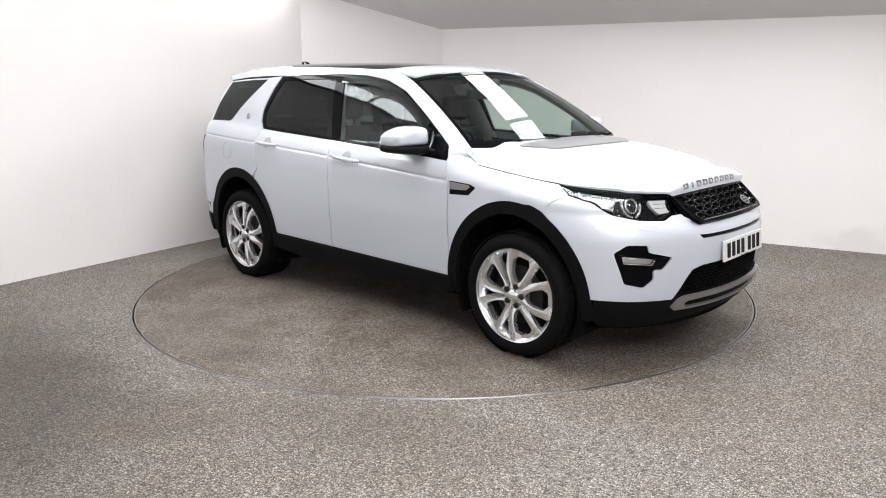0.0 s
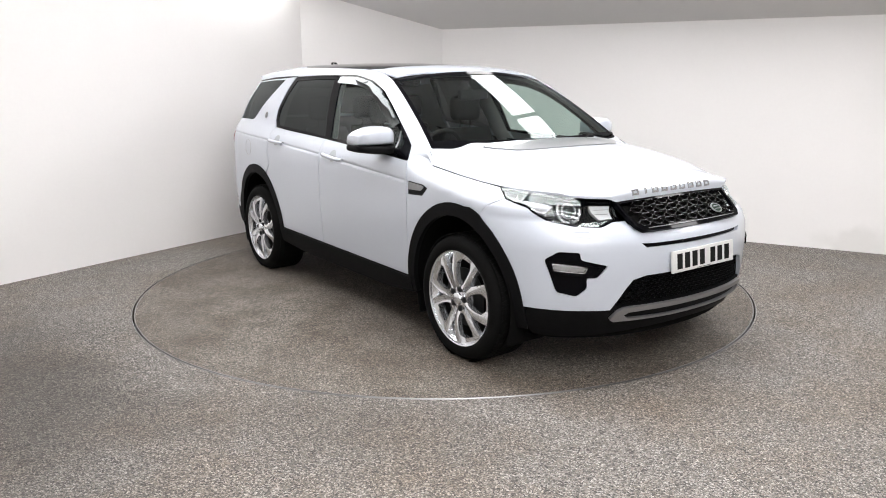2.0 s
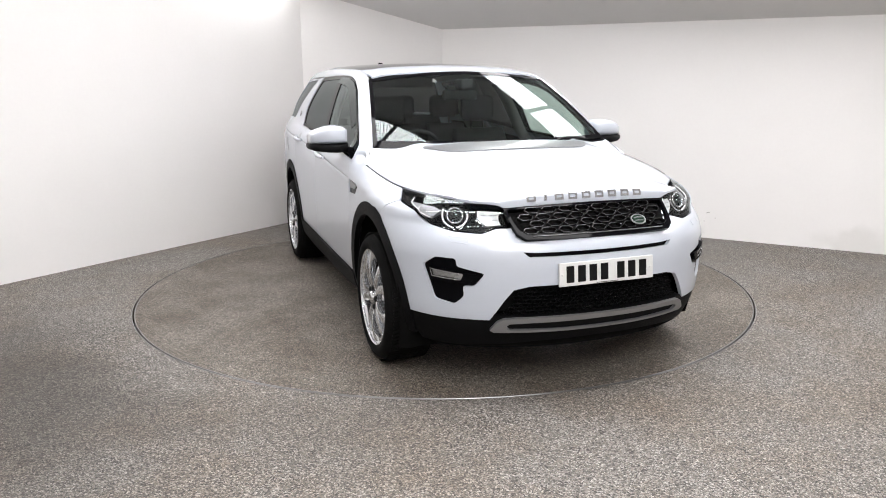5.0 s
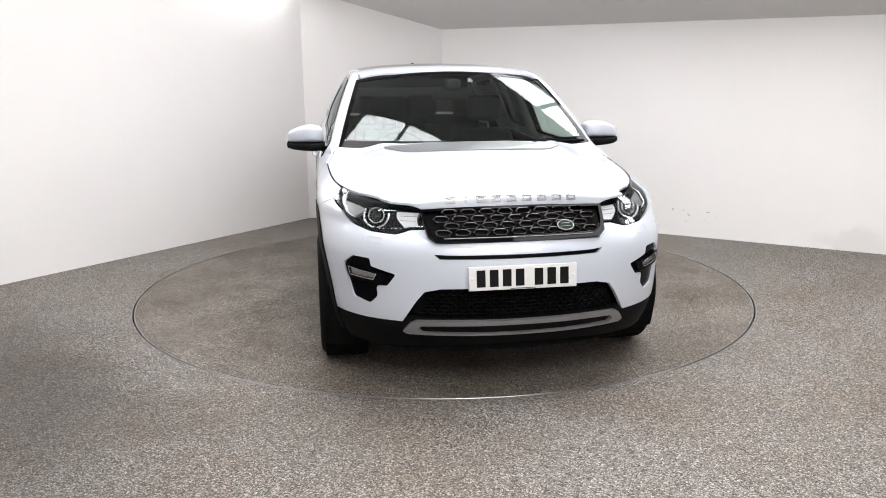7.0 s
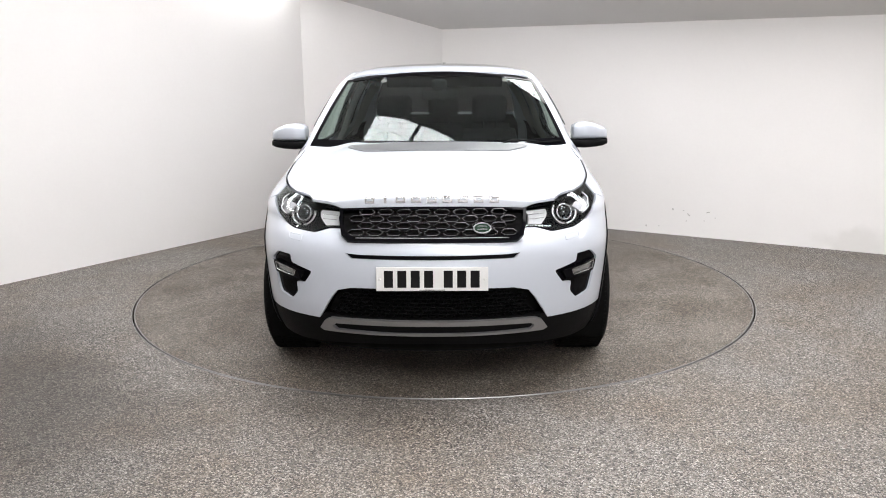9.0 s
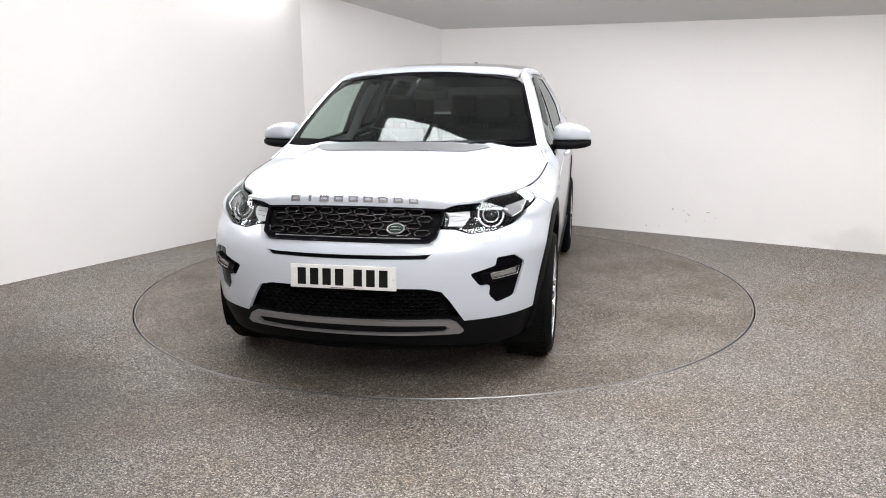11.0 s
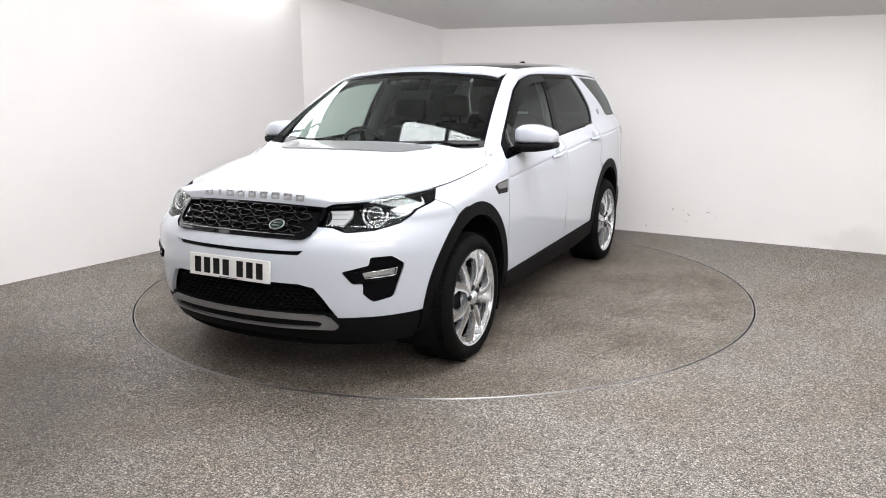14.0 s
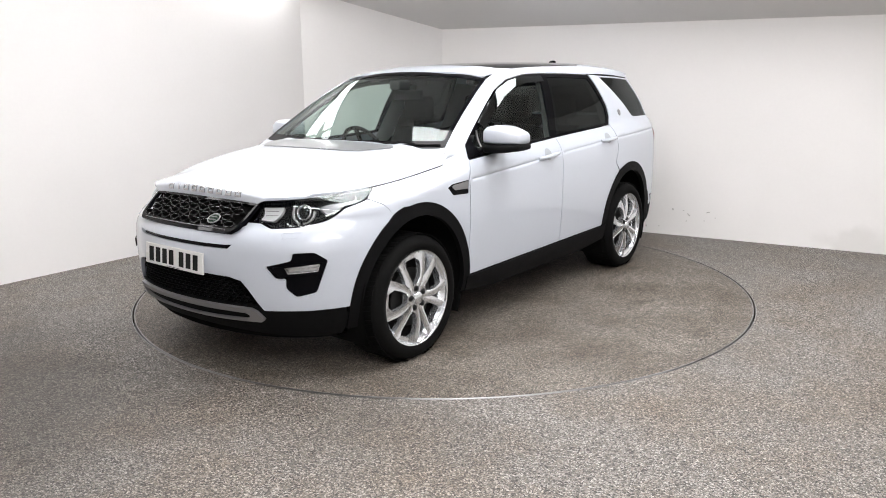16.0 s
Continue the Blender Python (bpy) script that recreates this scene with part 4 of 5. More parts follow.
for r in range(4):
    for c in range(-7, 8):
        y, z = (c + .5 * (r % 2)) * pitch, .818 + r * .0275
        wlim = float(np.interp(z, [.80, .824, .855, .908], [.375, .412, .428, .436]))
        if abs(y) < wlim - .032:
            hexring(bm, y, z, .0395, .0120, .0012, grille_face, .02, edge_bm)
part("honeycomb", bm, DARK, grille, "gloss black honeycomb cells", smooth=False)
part("cell_edges", edge_bm, CELL, grille, "thin bright cell edges", smooth=False)
bm = bmesh.new()
tube(bm, [grille_face(y, .7965, .002) for y in np.linspace(-.36, .36, 17)], .0022, 8)
part("chrome_line", bm, LETTER, grille, "thin bright line")
by, bz = -.235, .832
bm = bmesh.new()
oval = [grille_face(by + .040 * math.cos(a), bz + .0195 * math.sin(a), .008) for a in [2 * math.pi * i / 32 for i in range(32)]]
tube(bm, oval, .0035, 6, True)
badge = part("badge", bm, LETTER, grille, "oval badge with a bright rim")
bm = bmesh.new()
bm.faces.new([bm.verts.new(p) for p in oval])
part("badge_field", bm, GREEN, badge)
for dz, w in ((.006, .022), (-.006, .024)):
    bm = bmesh.new()
    tube(bm, [grille_face(by - w, bz + dz, .010), grille_face(by, bz + dz + .001, .010), grille_face(by + w, bz + dz, .010)], .0028, 6)
    part("badge_bar", bm, LETTER, badge)

# lower intake, skid plate, chin
intake = sd((33.8, .415), (30.4, .50), (27.6, .542), (22.6, .557), (12, .561), (0, .561))
loop = intake + [(-u, v) for u, v in reversed(intake[:-1])] + sd((-20, .408), (0, .408), (20, .408))
lower = part("lower_grille", patch(loop, flank(-1, -.05), step=.04, flange=0), DARK, car, "black lower grille")
LF = flank(-1, -.02)
bm = bmesh.new()
for r in range(7):
    for c in range(-15, 16):
        y, z = (c + .5 * (r % 2)) * .040, .425 + r * .0185
        if abs(y) < np.interp(z, [.40, .50, .56], [.50, .45, .36]):
            hexring(bm, y, z, .020, .0105, .0028, lambda a, b, d: LF(across(a, b) / K, b, d), .015)
part("lower_mesh", bm, PLASTIC, lower, "black honeycomb mesh", smooth=False)
loop = sd((0, .41), (20, .41), (34.2, .41), (36.4, .388), (52, .389), (66.5, .392), (67.5, .30), (64, .24), (50, .235), (36, .245), (20, .262), (0, .27))
loop = loop + [(-u, v) for u, v in reversed(loop[1:-1])]
part("lower_valance", patch(loop, flank(-1, -.004), step=.04, flange=.03), PLASTIC, car, "matt black lower bumper")
sk = sd((0, .408), (14, .408), (27, .406), (31.0, .403), (33.2, .388), (35.6, .346), (34.2, .334), (24, .334), (12, .333), (0, .333))
loop = sk + [(-u, v) for u, v in reversed(sk[1:-1])]
cut = sd((0, .386), (22, .384), (29.0, .380), (30.5, .366), (29, .346), (12, .341), (0, .341))
cutl = cut + [(-u, v) for u, v in reversed(cut[1:-1])]
skid = part("skid_plate", patch(loop, flank(-1, .016), [cutl], step=.025, flange=.03), SATIN, car, "satin silver skid plate")
part("skid_slot", patch(cutl, flank(-1, .0), step=.04, flange=0), PLASTIC, skid, "black slot")

# fog lamps and headlights
for side in (-1, 1):
    inner_fog = sd((58.4, .645), (40.2, .620), (42.6, .575), (56.8, .590))
    lamp_l = sd((57.2, .636), (44.6, .619), (45.8, .590), (56.5, .600))
    sur = part("fog_lamp", patch(FOG, flank(side, -.012), step=.025, flange=.015), GLOSS, car, "gloss black fog lamp surround")
    part("bezel", patch(inner_fog, flank(side, .004), [lamp_l], step=.02, flange=.022), GLOSS, sur, "gloss black bezel")
    bm = bmesh.new()
    f = flank(side, .006)
    pts = []
    for (a, b), (c, d) in zip(inner_fog, inner_fog[1:] + inner_fog[:1]):
        pts += [f(a + (c - a) * k / 5, b + (d - b) * k / 5, 0) for k in range(5)]
    tube(bm, pts, .0028, 6, True)
    part("bezel_rim", bm, GLOSS, sur)
    part("reflector", patch(lamp_l, flank(side, -.008), step=.02, flange=0), SILVER, sur, "bright reflector")
    bm = bmesh.new()
    pts = []
    for (a, b), (c, d) in zip(lamp_l, lamp_l[1:] + lamp_l[:1]):
        pts += [flank(side, .005)(a + (c - a) * k / 5, b + (d - b) * k / 5, 0) for k in range(5)]
    tube(bm, pts, .0016, 6, True)
    part("lens_rim", bm, SILVER, sur, "thin silver lens rim")
    for k in range(4):
        s0 = 46.2 + k * 2.6
        part("led_cell", patch(sd((s0, .617 - .004 + k * .003), (s0 + 2.2, .619 + k * .003), (s0 + 2.1, .600 + k * .001), (s0, .598 + k * .001)), flank(side, -.003), step=.02, flange=.008), SILVER, sur)
    part("lens", patch(lamp_l, flank(side, .002), step=.02, flange=0), CLEAR, sur, "clear lens")
    # headlight
    hl = part("headlight", patch(HEADLIGHT, flank(side, -.055), step=.03, flange=-.05), GLOSS, car, "clear headlight with chrome rings in a black housing")
    part("cover", patch(HEADLIGHT, flank(side, -.002), step=.025, flange=0), CLEAR, hl, "clear cover")
    part("black_border", patch(HEADLIGHT, flank(side, -.006), [inset(HEADLIGHT, .0075)], step=.02, flange=.012), GLOSS, hl, "black border round the headlight")
    cs, cz = 41.0, .895
    c0 = flank(side, -.034)(cs / K, cz, 0)
    c1 = flank(side, .0)(cs / K, cz, 0)
    nrm = (c1 - c0).normalized()
    nrm = (nrm + Vector((.9, 0, 0))).normalized()
    q = nrm.to_track_quat("-Y", "Z").to_matrix().to_4x4()
    m = Matrix.Translation(c0) @ q
    for name, prof, mat, lab in (("chrome_ring", [(.034, .004), (.035, -.006), (.040, -.008), (.042, .002)], SILVER, "bright ring round the projector"),
                                 ("bowl", [(.001, .014), (.026, .010), (.034, .004)], GLOSS, "")):
        bm = bmesh.new()
        lathe(bm, prof, 40)
        bm.transform(m)
        part(name, bm, mat, hl, lab)
    for a0, a1 in ((-212, -97), (-85, 8)):
        bm = bmesh.new()
        rows = []
        for k in range(19):
            a = radians(a0 + (a1 - a0) * k / 18)
            rows.append([(r * math.cos(a), y, r * math.sin(a)) for r, y in ((.055, .004), (.056, -.006), (.058, -.008), (.065, -.008), (.067, -.006), (.068, .004))])
        grid(bm, rows)
        bmesh.ops.recalc_face_normals(bm, faces=bm.faces)
        bm.transform(m)
        part("running_light", bm, SILVER, hl, "white running-light arc")
    bm = bmesh.new()
    bmesh.ops.create_uvsphere(bm, u_segments=24, v_segments=14, radius=.031, matrix=m @ Matrix.Diagonal((1, .6, 1, 1)))
    part("projector_lens", bm, LENS, hl, "round projector lens")
    # chrome reflectors inside
    part("inner_reflector", patch(sd((33.4, .914), (25.0, .908), (25.3, .846), (30.6, .842)), flank(side, -.026), step=.02, flange=.02), WHITELAMP, hl, "bright ribbed reflector")
    part("bowl_surround", patch(sd((45, .832), (36.5, .820), (31.6, .836), (32.4, .908), (36, .918), (36.5, .862), (39.5, .842)), flank(side, -.046), step=.02, flange=.015), GLOSS, hl, "black bowl round the projector")
    for k in range(2):
        z = .866 + k * .022
        bm = bmesh.new()
        f = flank(side, -.023)
        tube(bm, [f(s / K, z + .0004 * (s - 25), 0) for s in (25.5, 27, 29, 31)], .0012, 6)
        part("reflector_rib", bm, SILVER, hl)
    part("side_reflector", patch(sd((65.5, .950), (59, .943), (52, .935), (48, .921), (50, .884), (54, .882), (58, .911), (63, .932)), flank(side, -.034), step=.02, flange=.02), LETTER, hl, "dark grey side reflector")
    for s0, z0 in ((50.0, .868), (56.5, .905)):
        bm = bmesh.new()
        f = flank(side, -.022)
        hook = [(0, 0), (2.0, .010), (4.5, .022), (6.6, .031), (7.3, .036), (7.6, .042), (7.8, .050), (7.9, .054)]
        tube(bm, [f((s0 + a) / K, z0 + b, 0) for a, b in hook], [.002, .003, .0034, .0034, .0034, .0032, .003, .002], 8)
        part("light_blade", bm, WHITELAMP, hl, "white light blade")
    # washer cover seam
    bm = bmesh.new()
    f = flank(side, .0006)
    l = sd((47.5, .790), (41, .786), (41.6, .762), (47.8, .768))
    pts = []
    for (a, b), (c, d) in zip(l, l[1:] + l[:1]):
        pts += [f(a + (c - a) * k / 5, b + (d - b) * k / 5, 0) for k in range(5)]
    tube(bm, pts, .0012, 5, True)
    part("washer_seam", bm, PAINT, bumper)

# ---- handles and mirrors ----
for side in (-1, 1):
    for k, (x0, x1, z0, z1) in enumerate(((-.205, .070, 1.040, 1.016), (-1.135, -.892, 1.094, 1.080))):
        f0 = flank(side)
        bm = bmesh.new()
        pts, rr = [], []
        for i in range(13):
            w = i / 12
            x, z = x0 + (x1 - x0) * w, z0 + (z1 - z0) * w
            p = f0(along(x, z) / K, z, 0)
            pts.append(p + Vector((0, side * (.004 + .024 * math.sin(math.pi * w) ** .35), 0)))
            rr.append(.010 + .0045 * math.sin(math.pi * w) ** .5)
        tube(bm, pts, rr, 10)
        part("door_handle", bm, PAINT, doors[side, k], "white door handle")
        # flat oval on the door; its grey paints the shade of a finger recess
        bm = bmesh.new()
        xm, zm = (x0 + x1) / 2, (z0 + z1) / 2 + .008
        rows = []
        for r in range(5):
            a = r / 4
            rows.append([f0(along(xm + .046 * a * math.cos(t), zm) / K, zm + .040 * a * math.sin(t), .0016) for t in [2 * math.pi * q / 20 for q in range(21)]])
        grid(bm, rows)
        part("handle_recess", bm, RECESS_SHADE, doors[side, k], "flat grey oval, the finger recess's shade put into its colour")
    # mirror
    def mirror_loft(name, rows, mat, parent, label=""):
        bm = bmesh.new()
        vs = grid(bm, rows, True)
        bm.faces.new(vs[0])
        bm.faces.new(list(reversed(vs[-1])))
        bmesh.ops.recalc_face_normals(bm, faces=bm.faces)
        return part(name, bm, mat, parent, label)

    def section(y, x0, x1, z0, z1, n=32, p=4.2):
        out = []
        for k in range(n):
            a = 2 * math.pi * k / n
            c, s = math.cos(a), math.sin(a)
            out.append((.04 + (x0 + x1) / 2 + (x1 - x0) / 2 * math.copysign(abs(c) ** (2 / p), c), side * y, (z0 + z1) / 2 + (z1 - z0) / 2 * math.copysign(abs(s) ** (2 / p), s)))
        return out
    spec = [(.884, .49, .61, 1.152, 1.222), (.890, .47, .635, 1.151, 1.242), (.92, .452, .658, 1.150, 1.257), (.96, .443, .667, 1.150, 1.263), (1.01, .438, .658, 1.150, 1.257), (1.06, .438, .636, 1.150, 1.240),
            (1.09, .442, .615, 1.151, 1.226), (1.105, .446, .600, 1.152, 1.216), (1.112, .455, .582, 1.153, 1.206)]
    cap = mirror_loft("door_mirror", [section(*q) for q in spec], PAINT, car, "white door mirror with black lower half")
    spec = [(.875, .50, .60, 1.104, 1.152), (.888, .462, .646, 1.096, 1.152), (.96, .438, .674, 1.094, 1.152), (1.03, .434, .660, 1.099, 1.152), (1.08, .436, .634, 1.106, 1.153), (1.112, .444, .604, 1.116, 1.153), (1.117, .455, .580, 1.124, 1.150)]
    mirror_loft("lower_shell", [section(*q) for q in spec], PLASTIC, cap, "gloss black lower shell")
    bm = bmesh.new()
    tube(bm, [(.72, side * .845, 1.10), (.69, side * .87, 1.108), (.65, side * .90, 1.115), (.62, side * .93, 1.118)], [.030, .024, .020, .022], 12)
    part("mirror_arm", bm, GLOSS, cap, "black mirror arm")
    bm = bmesh.new()
    grid(bm, [[(.490, side * y, z) for y in np.linspace(.91, 1.06, 8)] for z in np.linspace(1.155, 1.225, 5)])
    part("mirror_glass", bm, CHROME, cap, "mirror glass")
    bm = bmesh.new()
    f = flank(side, .004)
    tube(bm, [f(along(x, z) / K, z, 0) for x, z in ((.668, 1.116), (.664, 1.17), (.656, 1.228))], .0045, 8)
    part("window_divider", bm, SATIN, doors[side, 0], "slim bright divider behind the mirror")
    part("mirror_base", patch(sx((.833, 1.074), (.806, 1.150), (.742, 1.192), (.725, 1.15), (.70, 1.10)), flank(side, .003), step=.025, flange=.01), GLOSS, car, "black corner panel below the mirror")


# ---- wheels ----
def make_wheel():
    """A wheel about its centre, outer face towards -y."""
    bm = bmesh.new()
    lathe(bm, [(.258, .02), (.262, -.018), (.268, -.022), (.268, -.014), (.258, -.006), (.236, .012), (.226, .04), (.218, .12), (.225, .20)], 72)
    w = sharp(part("wheel", bm, ALLOY, None, "silver forked-spoke alloy wheel with a black tyre"), 40)
    bm = bmesh.new()
    lathe(bm, [(.266, -.012), (.276, -.024), (.300, -.030), (.325, -.024), (.343, -.004), (.352, .022), (.357, .06), (.358, .11), (.357, .16), (.352, .20), (.343, .224), (.31, .240), (.27, .225)], 96)
    tyre = part("tyre", bm, RUBBER, w, "black rubber tyre")
    bm = bmesh.new()
    for i in range(90):
        a = 2 * math.pi * i / 90
        for y0, y1, sk in ((-.002, .05, .012), (.056, .106, -.010), (.114, .164, .010), (.170, .222, -.012)):
            vs = bmesh.ops.create_cube(bm, size=1, matrix=Matrix.Rotation(-a, 4, "Y") @ Matrix.Translation((.3575, (y0 + y1) / 2, 0)) @ Matrix.Rotation(sk * 20, 4, "X") @ Matrix.Diagonal((.0042, y1 - y0, .019, 1)))
    part("tread", bm, RUBBER, tyre, "", smooth=False)
    # five forked spokes, each holding a long window beyond its nut
    def face(u, v, d):
        r, a = math.hypot(u, v), abs(math.degrees(math.atan2(v, u)))
        f = min(1, max(0, (r - .05) / .198))
        lean = .012 * min(1.2, ((a - 24) / 13) ** 2) * min(1, f * 3) + .006 * min(1, a / 36) ** 3 * (1 - f)
        return Vector((u, -.012 - .015 * math.sin(math.pi * f ** .8) + lean - d, v))
    edge = radians(35.6)
    side_line = [(r * math.cos(edge), r * math.sin(edge)) for r in (.044, .09, .135)]
    q = Vector((math.cos(edge), math.sin(edge))) * .244 + Vector((math.sin(edge), -math.cos(edge))) * .040
    side_line.append((q.x, q.y))
    end = math.atan2(q.y, q.x) - .02
    rim_arc = [(.257 * math.cos(end * k / 6), .257 * math.sin(end * k / 6)) for k in range(6, -7, -1)]
    outline = side_line + rim_arc + [(u, -v) for u, v in reversed(side_line)]
    window = [(.082, .012), (.104, .030), (.150, .048), (.200, .058), (.226, .034)]
    window = fillet(window + [(u, -v) for u, v in reversed(window)], .006)
    for i in range(5):
        bm = patch(outline, face, [window], step=.009, flange=.030)
        bm.transform(Matrix.Rotation(-(2 * math.pi * i / 5 + radians(75)), 4, "Y"))
        sharp(part("spoke", bm, ALLOY, w, ""), 24)
    bm = bmesh.new()
    lathe(bm, [(.001, -.030), (.030, -.029), (.034, -.024), (.036, -.010)], 32)
    part("hub_cap", bm, ALLOY, w, "silver hub cap")
    bm = bmesh.new()
    lathe(bm, [(.034, -.014), (.060, -.012), (.074, -.008), (.080, .03)], 40)
    part("hub", bm, ALLOY, w)
    for i in range(5):
        a = 2 * math.pi * i / 5 + radians(75)
        bm = bmesh.new()
        lathe(bm, [(.001, -.024), (.009, -.024), (.010, -.0185), (.0165, -.020), (.0175, -.006)], 12)
        bm.transform(Matrix.Translation((.056 * math.cos(a), 0, .056 * math.sin(a))))
        part("wheel_nut", bm, TRIM, w)
    bm = bmesh.new()
    lathe(bm, [(.06, .034), (.165, .034), (.165, .040), (.06, .040)], 48)
    part("brake_disc", bm, ALLOY_DARK, w, "grey brake disc")
    # added black disc: its colour stands in for the shade behind the spokes
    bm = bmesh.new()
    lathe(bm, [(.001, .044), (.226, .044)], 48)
    part("shade_disc", bm, DARK, w)
    return w


first = make_wheel()
first.parent = car
HUB_Z = .350
places = [pose(1.3705, -.918, HUB_Z, 0, 0, 0), pose(-1.3705, -.925, HUB_Z, 0, 40, 0), pose(1.3705, .918, HUB_Z, 0, -25, 180), pose(-1.3705, .925, HUB_Z, 0, 5, 180)]
first.matrix_basis = places[0]
for m in places[1:]:
    copy_thing(first, m)

# ---- underside, interior, rear ----
bm = bmesh.new()
box(bm, -.90, .90, -.80, .80, .22, .42, .02)
box(bm, -2.2, 2.0, -.55, .55, .24, .72, .04)
box(bm, .98, 1.95, -.55, .55, .60, .90, .03)
part("underbody", bm, DARK, car, "dark underbody", smooth=False)
bm = bmesh.new()
edge_line = [flank(-1, -.03)(s / K, .25, 0) for s in np.linspace(-62, 62, 25)]
grid(bm, [[(p.x, p.y, .262) for p in edge_line], [(p.x - .01, p.y, .222) for p in edge_line], [(1.745, p.y, .222) for p in edge_line], [(1.745, p.y, .262) for p in edge_line]], False)
part("undertray", bm, DARK, car, "black plastic undertray", smooth=False)
bm = bmesh.new()
rows = []
for x, z in ((1.06, 1.085), (.98, 1.095), (.80, 1.085), (.66, 1.075), (.58, 1.05), (.56, .98), (.60, .80), (.62, .60)):
    rows.append([(x - .10 * (abs(y) / .74) ** 3 * (x > .7), y, z + (.035 * math.exp(-((y + .37) / .16) ** 2) if .56 < x < .75 and z > 1 else 0)) for y in np.linspace(-.74, .74, 33)])
grid(bm, rows)
part("dashboard", bm, TRIM, car, "dark soft-touch dashboard")
bm = bmesh.new()
m = pose(.40, -.37, 1.045, 0, -62, 0)
tube(bm, [m @ Vector((.185 * math.cos(a), .185 * math.sin(a), 0)) for a in [2 * math.pi * i / 40 for i in range(40)]], .015, 10, True)
wheel_ob = part("steering_wheel", bm, LEATHER, car, "black leather steering wheel")
bm = bmesh.new()
bmesh.ops.create_uvsphere(bm, u_segments=20, v_segments=10, radius=.075, matrix=m @ Matrix.Diagonal((1, 1, .4, 1)))
for a in (0, 180, 270):
    tube(bm, [m @ Vector((.05 * math.cos(radians(a)), .05 * math.sin(radians(a)), 0)), m @ Vector((.18 * math.cos(radians(a)), .18 * math.sin(radians(a)), 0))], .016, 8)
tube(bm, [m @ Vector((0, 0, -.02)), m @ Vector((0, 0, -.25))], .03, 10)
part("steering_boss", bm, LEATHER, wheel_ob, "")


def seat(x, y, width, label):
    bm = bmesh.new()
    rows = []
    for i in range(15):
        f = i / 14
        z = .52 + .66 * f
        w = width / 2 * (1 - .22 * f ** 3)
        xx = x - .22 * f
        th = .075 - .025 * f
        rows.append([(xx + (th if k < 13 else -th) * (1 - .5 * abs(math.sin(t)) ** 6) + (.035 * abs(math.sin(t)) ** 3 if k < 13 else 0), y + w * math.sin(t), z)
                     for k, t in enumerate([-math.pi / 2 + math.pi * j / 12 for j in range(13)] + [math.pi / 2 - math.pi * j / 12 for j in range(13)])])
    vs = grid(bm, rows, True)
    bm.faces.new(vs[-1])
    bmesh.ops.recalc_face_normals(bm, faces=bm.faces)
    s = part("seat", bm, LEATHER, car, label)
    bm = bmesh.new()
    box(bm, x - .02, x + .48, y - width / 2, y + width / 2, .36, .56, .06)
    part("cushion", bm, LEATHER, s)
    bm = bmesh.new()
    hw = min(width / 2, .135)
    box(bm, x - .275, x - .175, y - hw, y + hw, 1.235, 1.430, .045)
    part("headrest", bm, LEATHER, s, "black leather headrest")
    bm = bmesh.new()
    for d in (-.05, .05):
        tube(bm, [(x - .225, y + d, 1.15), (x - .225, y + d, 1.26)], .007, 8)
    part("headrest_post", bm, PLASTIC, s)


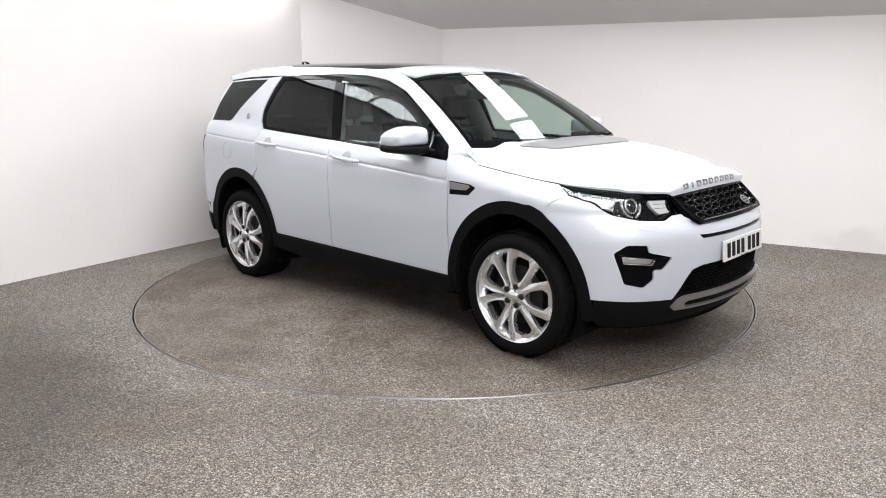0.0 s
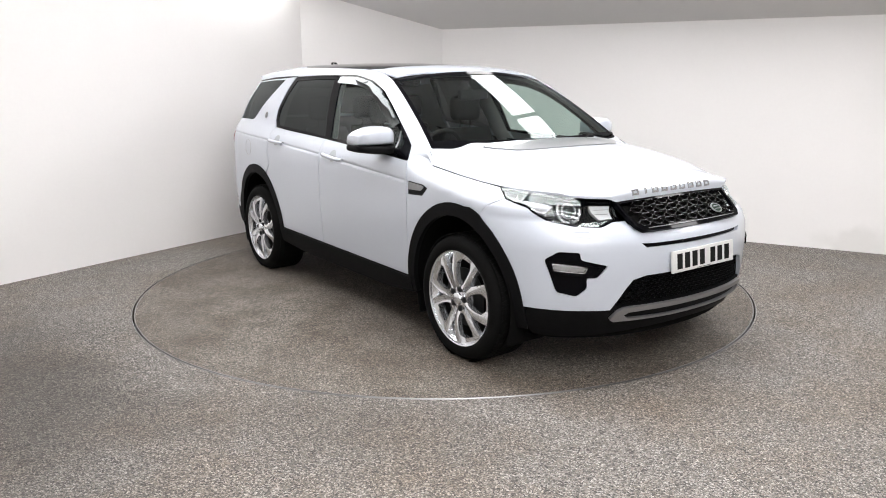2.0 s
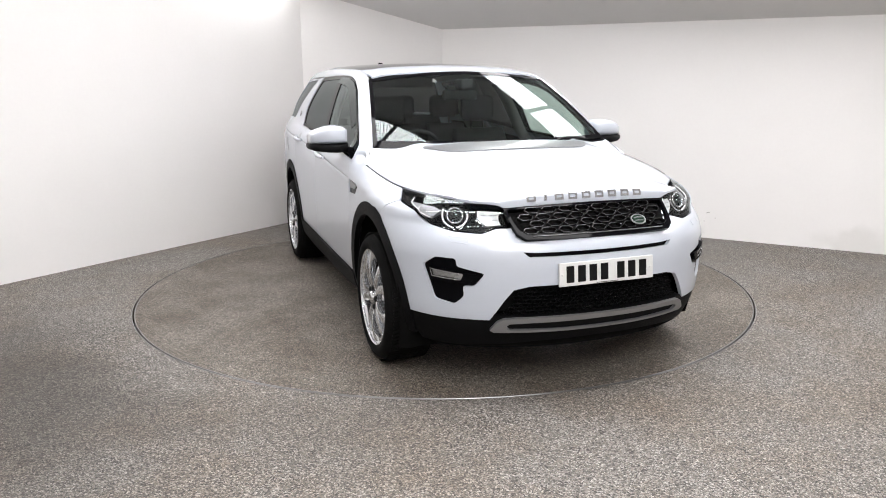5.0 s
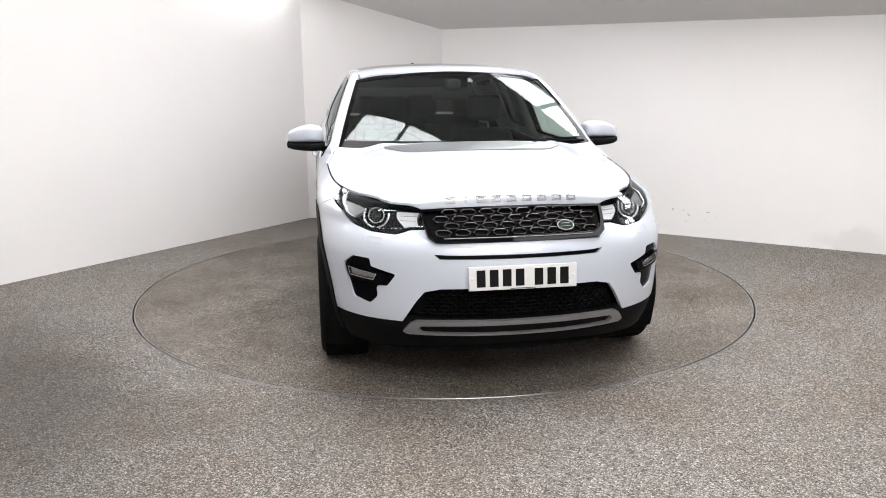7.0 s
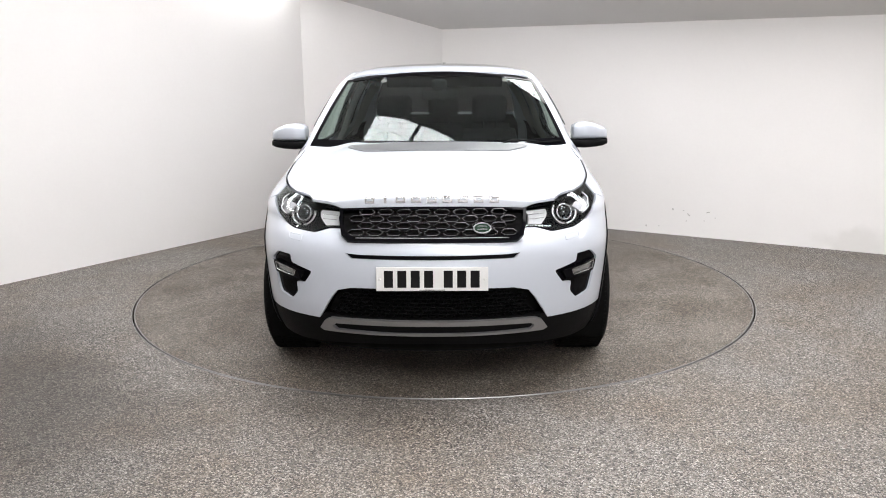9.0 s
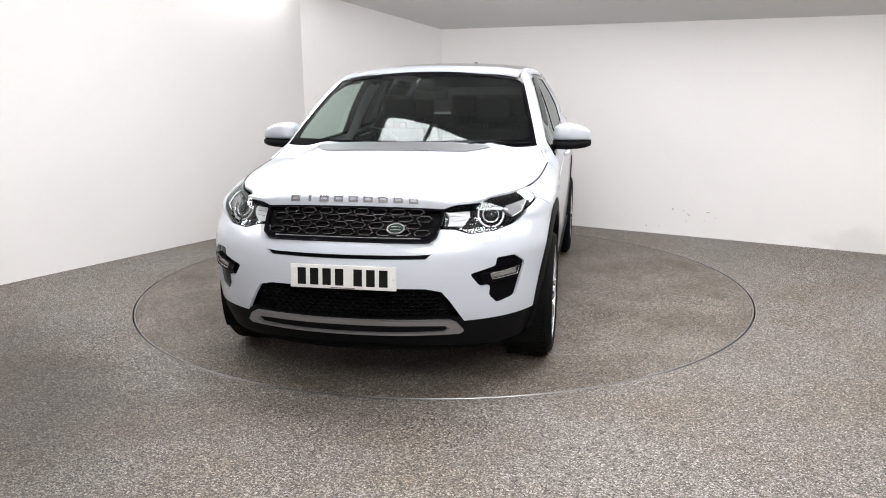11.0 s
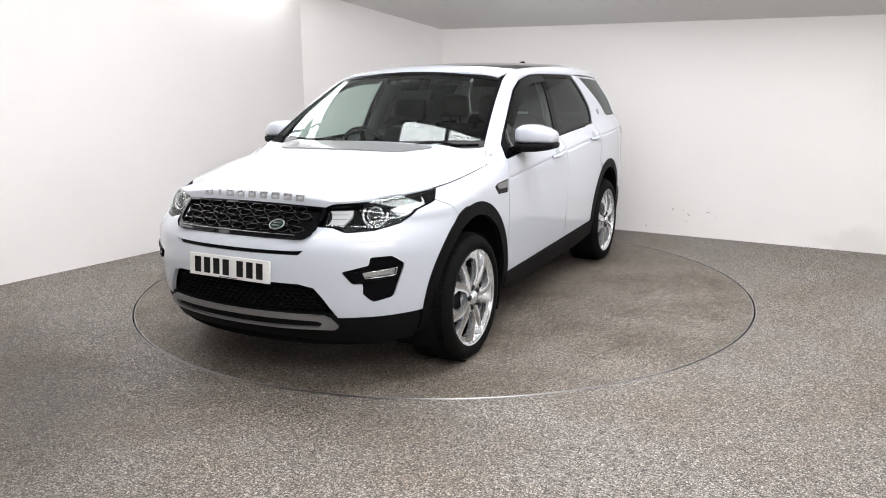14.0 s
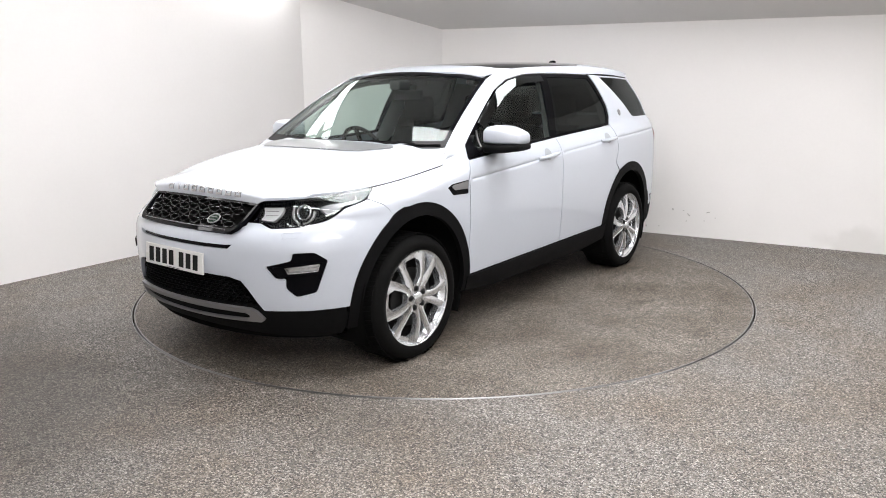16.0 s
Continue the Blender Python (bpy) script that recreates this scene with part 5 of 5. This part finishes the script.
for y in (-.37, .37):
    seat(-.02, y, .50, "black leather front seat")
for y in (-.42, 0.0, .42):
    seat(-.92, y, .42, "black leather rear seat")
bm = bmesh.new()
box(bm, .30, .345, -.125, .125, 1.405, 1.475, .015)
box(bm, .34, .47, -.05, .05, 1.475, 1.545, .02)
part("rear_view_mirror", bm, TRIM, car, "black rear-view mirror and sensor pod")
for side in (-1, 1):
    bm = bmesh.new()
    f = flank(side, -.05)
    rows = [[f(along(x, z) / K, z, d) for x, d in ((-.20 - .16 * w, 0.0), (-.24 - .16 * w, -.03), (-.36 - .16 * w, -.03), (-.40 - .16 * w, 0.0))] for w, z in [(i / 8, 1.08 + .48 * i / 8) for i in range(9)]]
    grid(bm, rows)
    part("centre_pillar", bm, PILLAR, car, "pale grey centre pillar lining")
    bm = bmesh.new()
    rows = [[f(along(x, z) / K, z, d) for x, d in ((-1.12, 0.0), (-1.3, -.03), (-1.6, -.03))] for z in [1.08 + .48 * i / 8 for i in range(9)]]
    grid(bm, rows)
    part("rear_pillar", bm, PILLAR, car, "pale grey rear pillar lining")
    # rear lamp
    part("rear_lamp", patch(sd((286, 1.125), (322, 1.13), (322, .93), (304, .93), (296, 1.03)), flank(side, .004), step=.03, flange=.01), REDLAMP, car, "red rear lamp")
for name, loop, mat in (("rear_bumper", sd((322.5, .545), (369, .545), (369, .28), (330, .27), (300, .28), (286, .36), (284, .55)), PLASTIC), ("tailgate", sd((322.6, .555), (322.6, .95), (318.6, 1.15), (312.6, 1.25), (369, 1.25), (369, .555)), PAINT),
                        ("rear_window", sd((312.6, 1.256), (301, 1.55), (369, 1.58), (369, 1.256)), PRIVACY)):
    for side in (-1, 1):
        part(name, patch(loop, flank(side), step=.04), mat, car, {"rear_bumper": "black rear bumper", "tailgate": "", "rear_window": "dark rear window"}[name])
for side in (-1, 1):
    part("tailgate_lining", patch(sd((312.6, .56), (312.6, 1.245), (369, 1.245), (369, .56)), flank(side, -.04), step=.06, flange=0), TRIM, car, "dark tailgate lining")
bm = bmesh.new()
box(bm, -1.95, -1.85, -.57, .57, 1.50, 1.605, .02)
part("rear_header", bm, TRIM, car, "dark lining above the rear window")
part("rear_spoiler", patch([(-1.96, -.60), (-1.96, .60), (-2.13, .52), (-2.16, 0), (-2.13, -.52)], lambda x, y, d: Vector((x, y, 1.655 - .030 * (y / .6) ** 2 - .02 * (abs(y) / .62) ** 8 - .10 * (-1.96 - x) + d)), step=.04, flange=.03), PAINT, car)


# ---- what moves: the turntable and the car on it ----
TURN = [(0, -43.52), (1, -48.71), (2, -53.96), (3, -59.26), (4, -64.58), (5, -69.91), (6, -75.22), (7, -80.52), (8, -85.81), (9, -91.07), (10, -96.32), (11, -101.55),
        (12, -106.78), (13, -112.0), (14, -117.23), (15, -122.47), (16, -127.72)]


def motions():
    walk(turntable, [(t, pose(0, 0, 0, 0, 0, a)) for t, a in TURN])
    walk(car, [(t, pose(0, 0, 0, 0, 0, a) @ Matrix.Translation((OX, OY, 0))) for t, a in TURN])


motions()
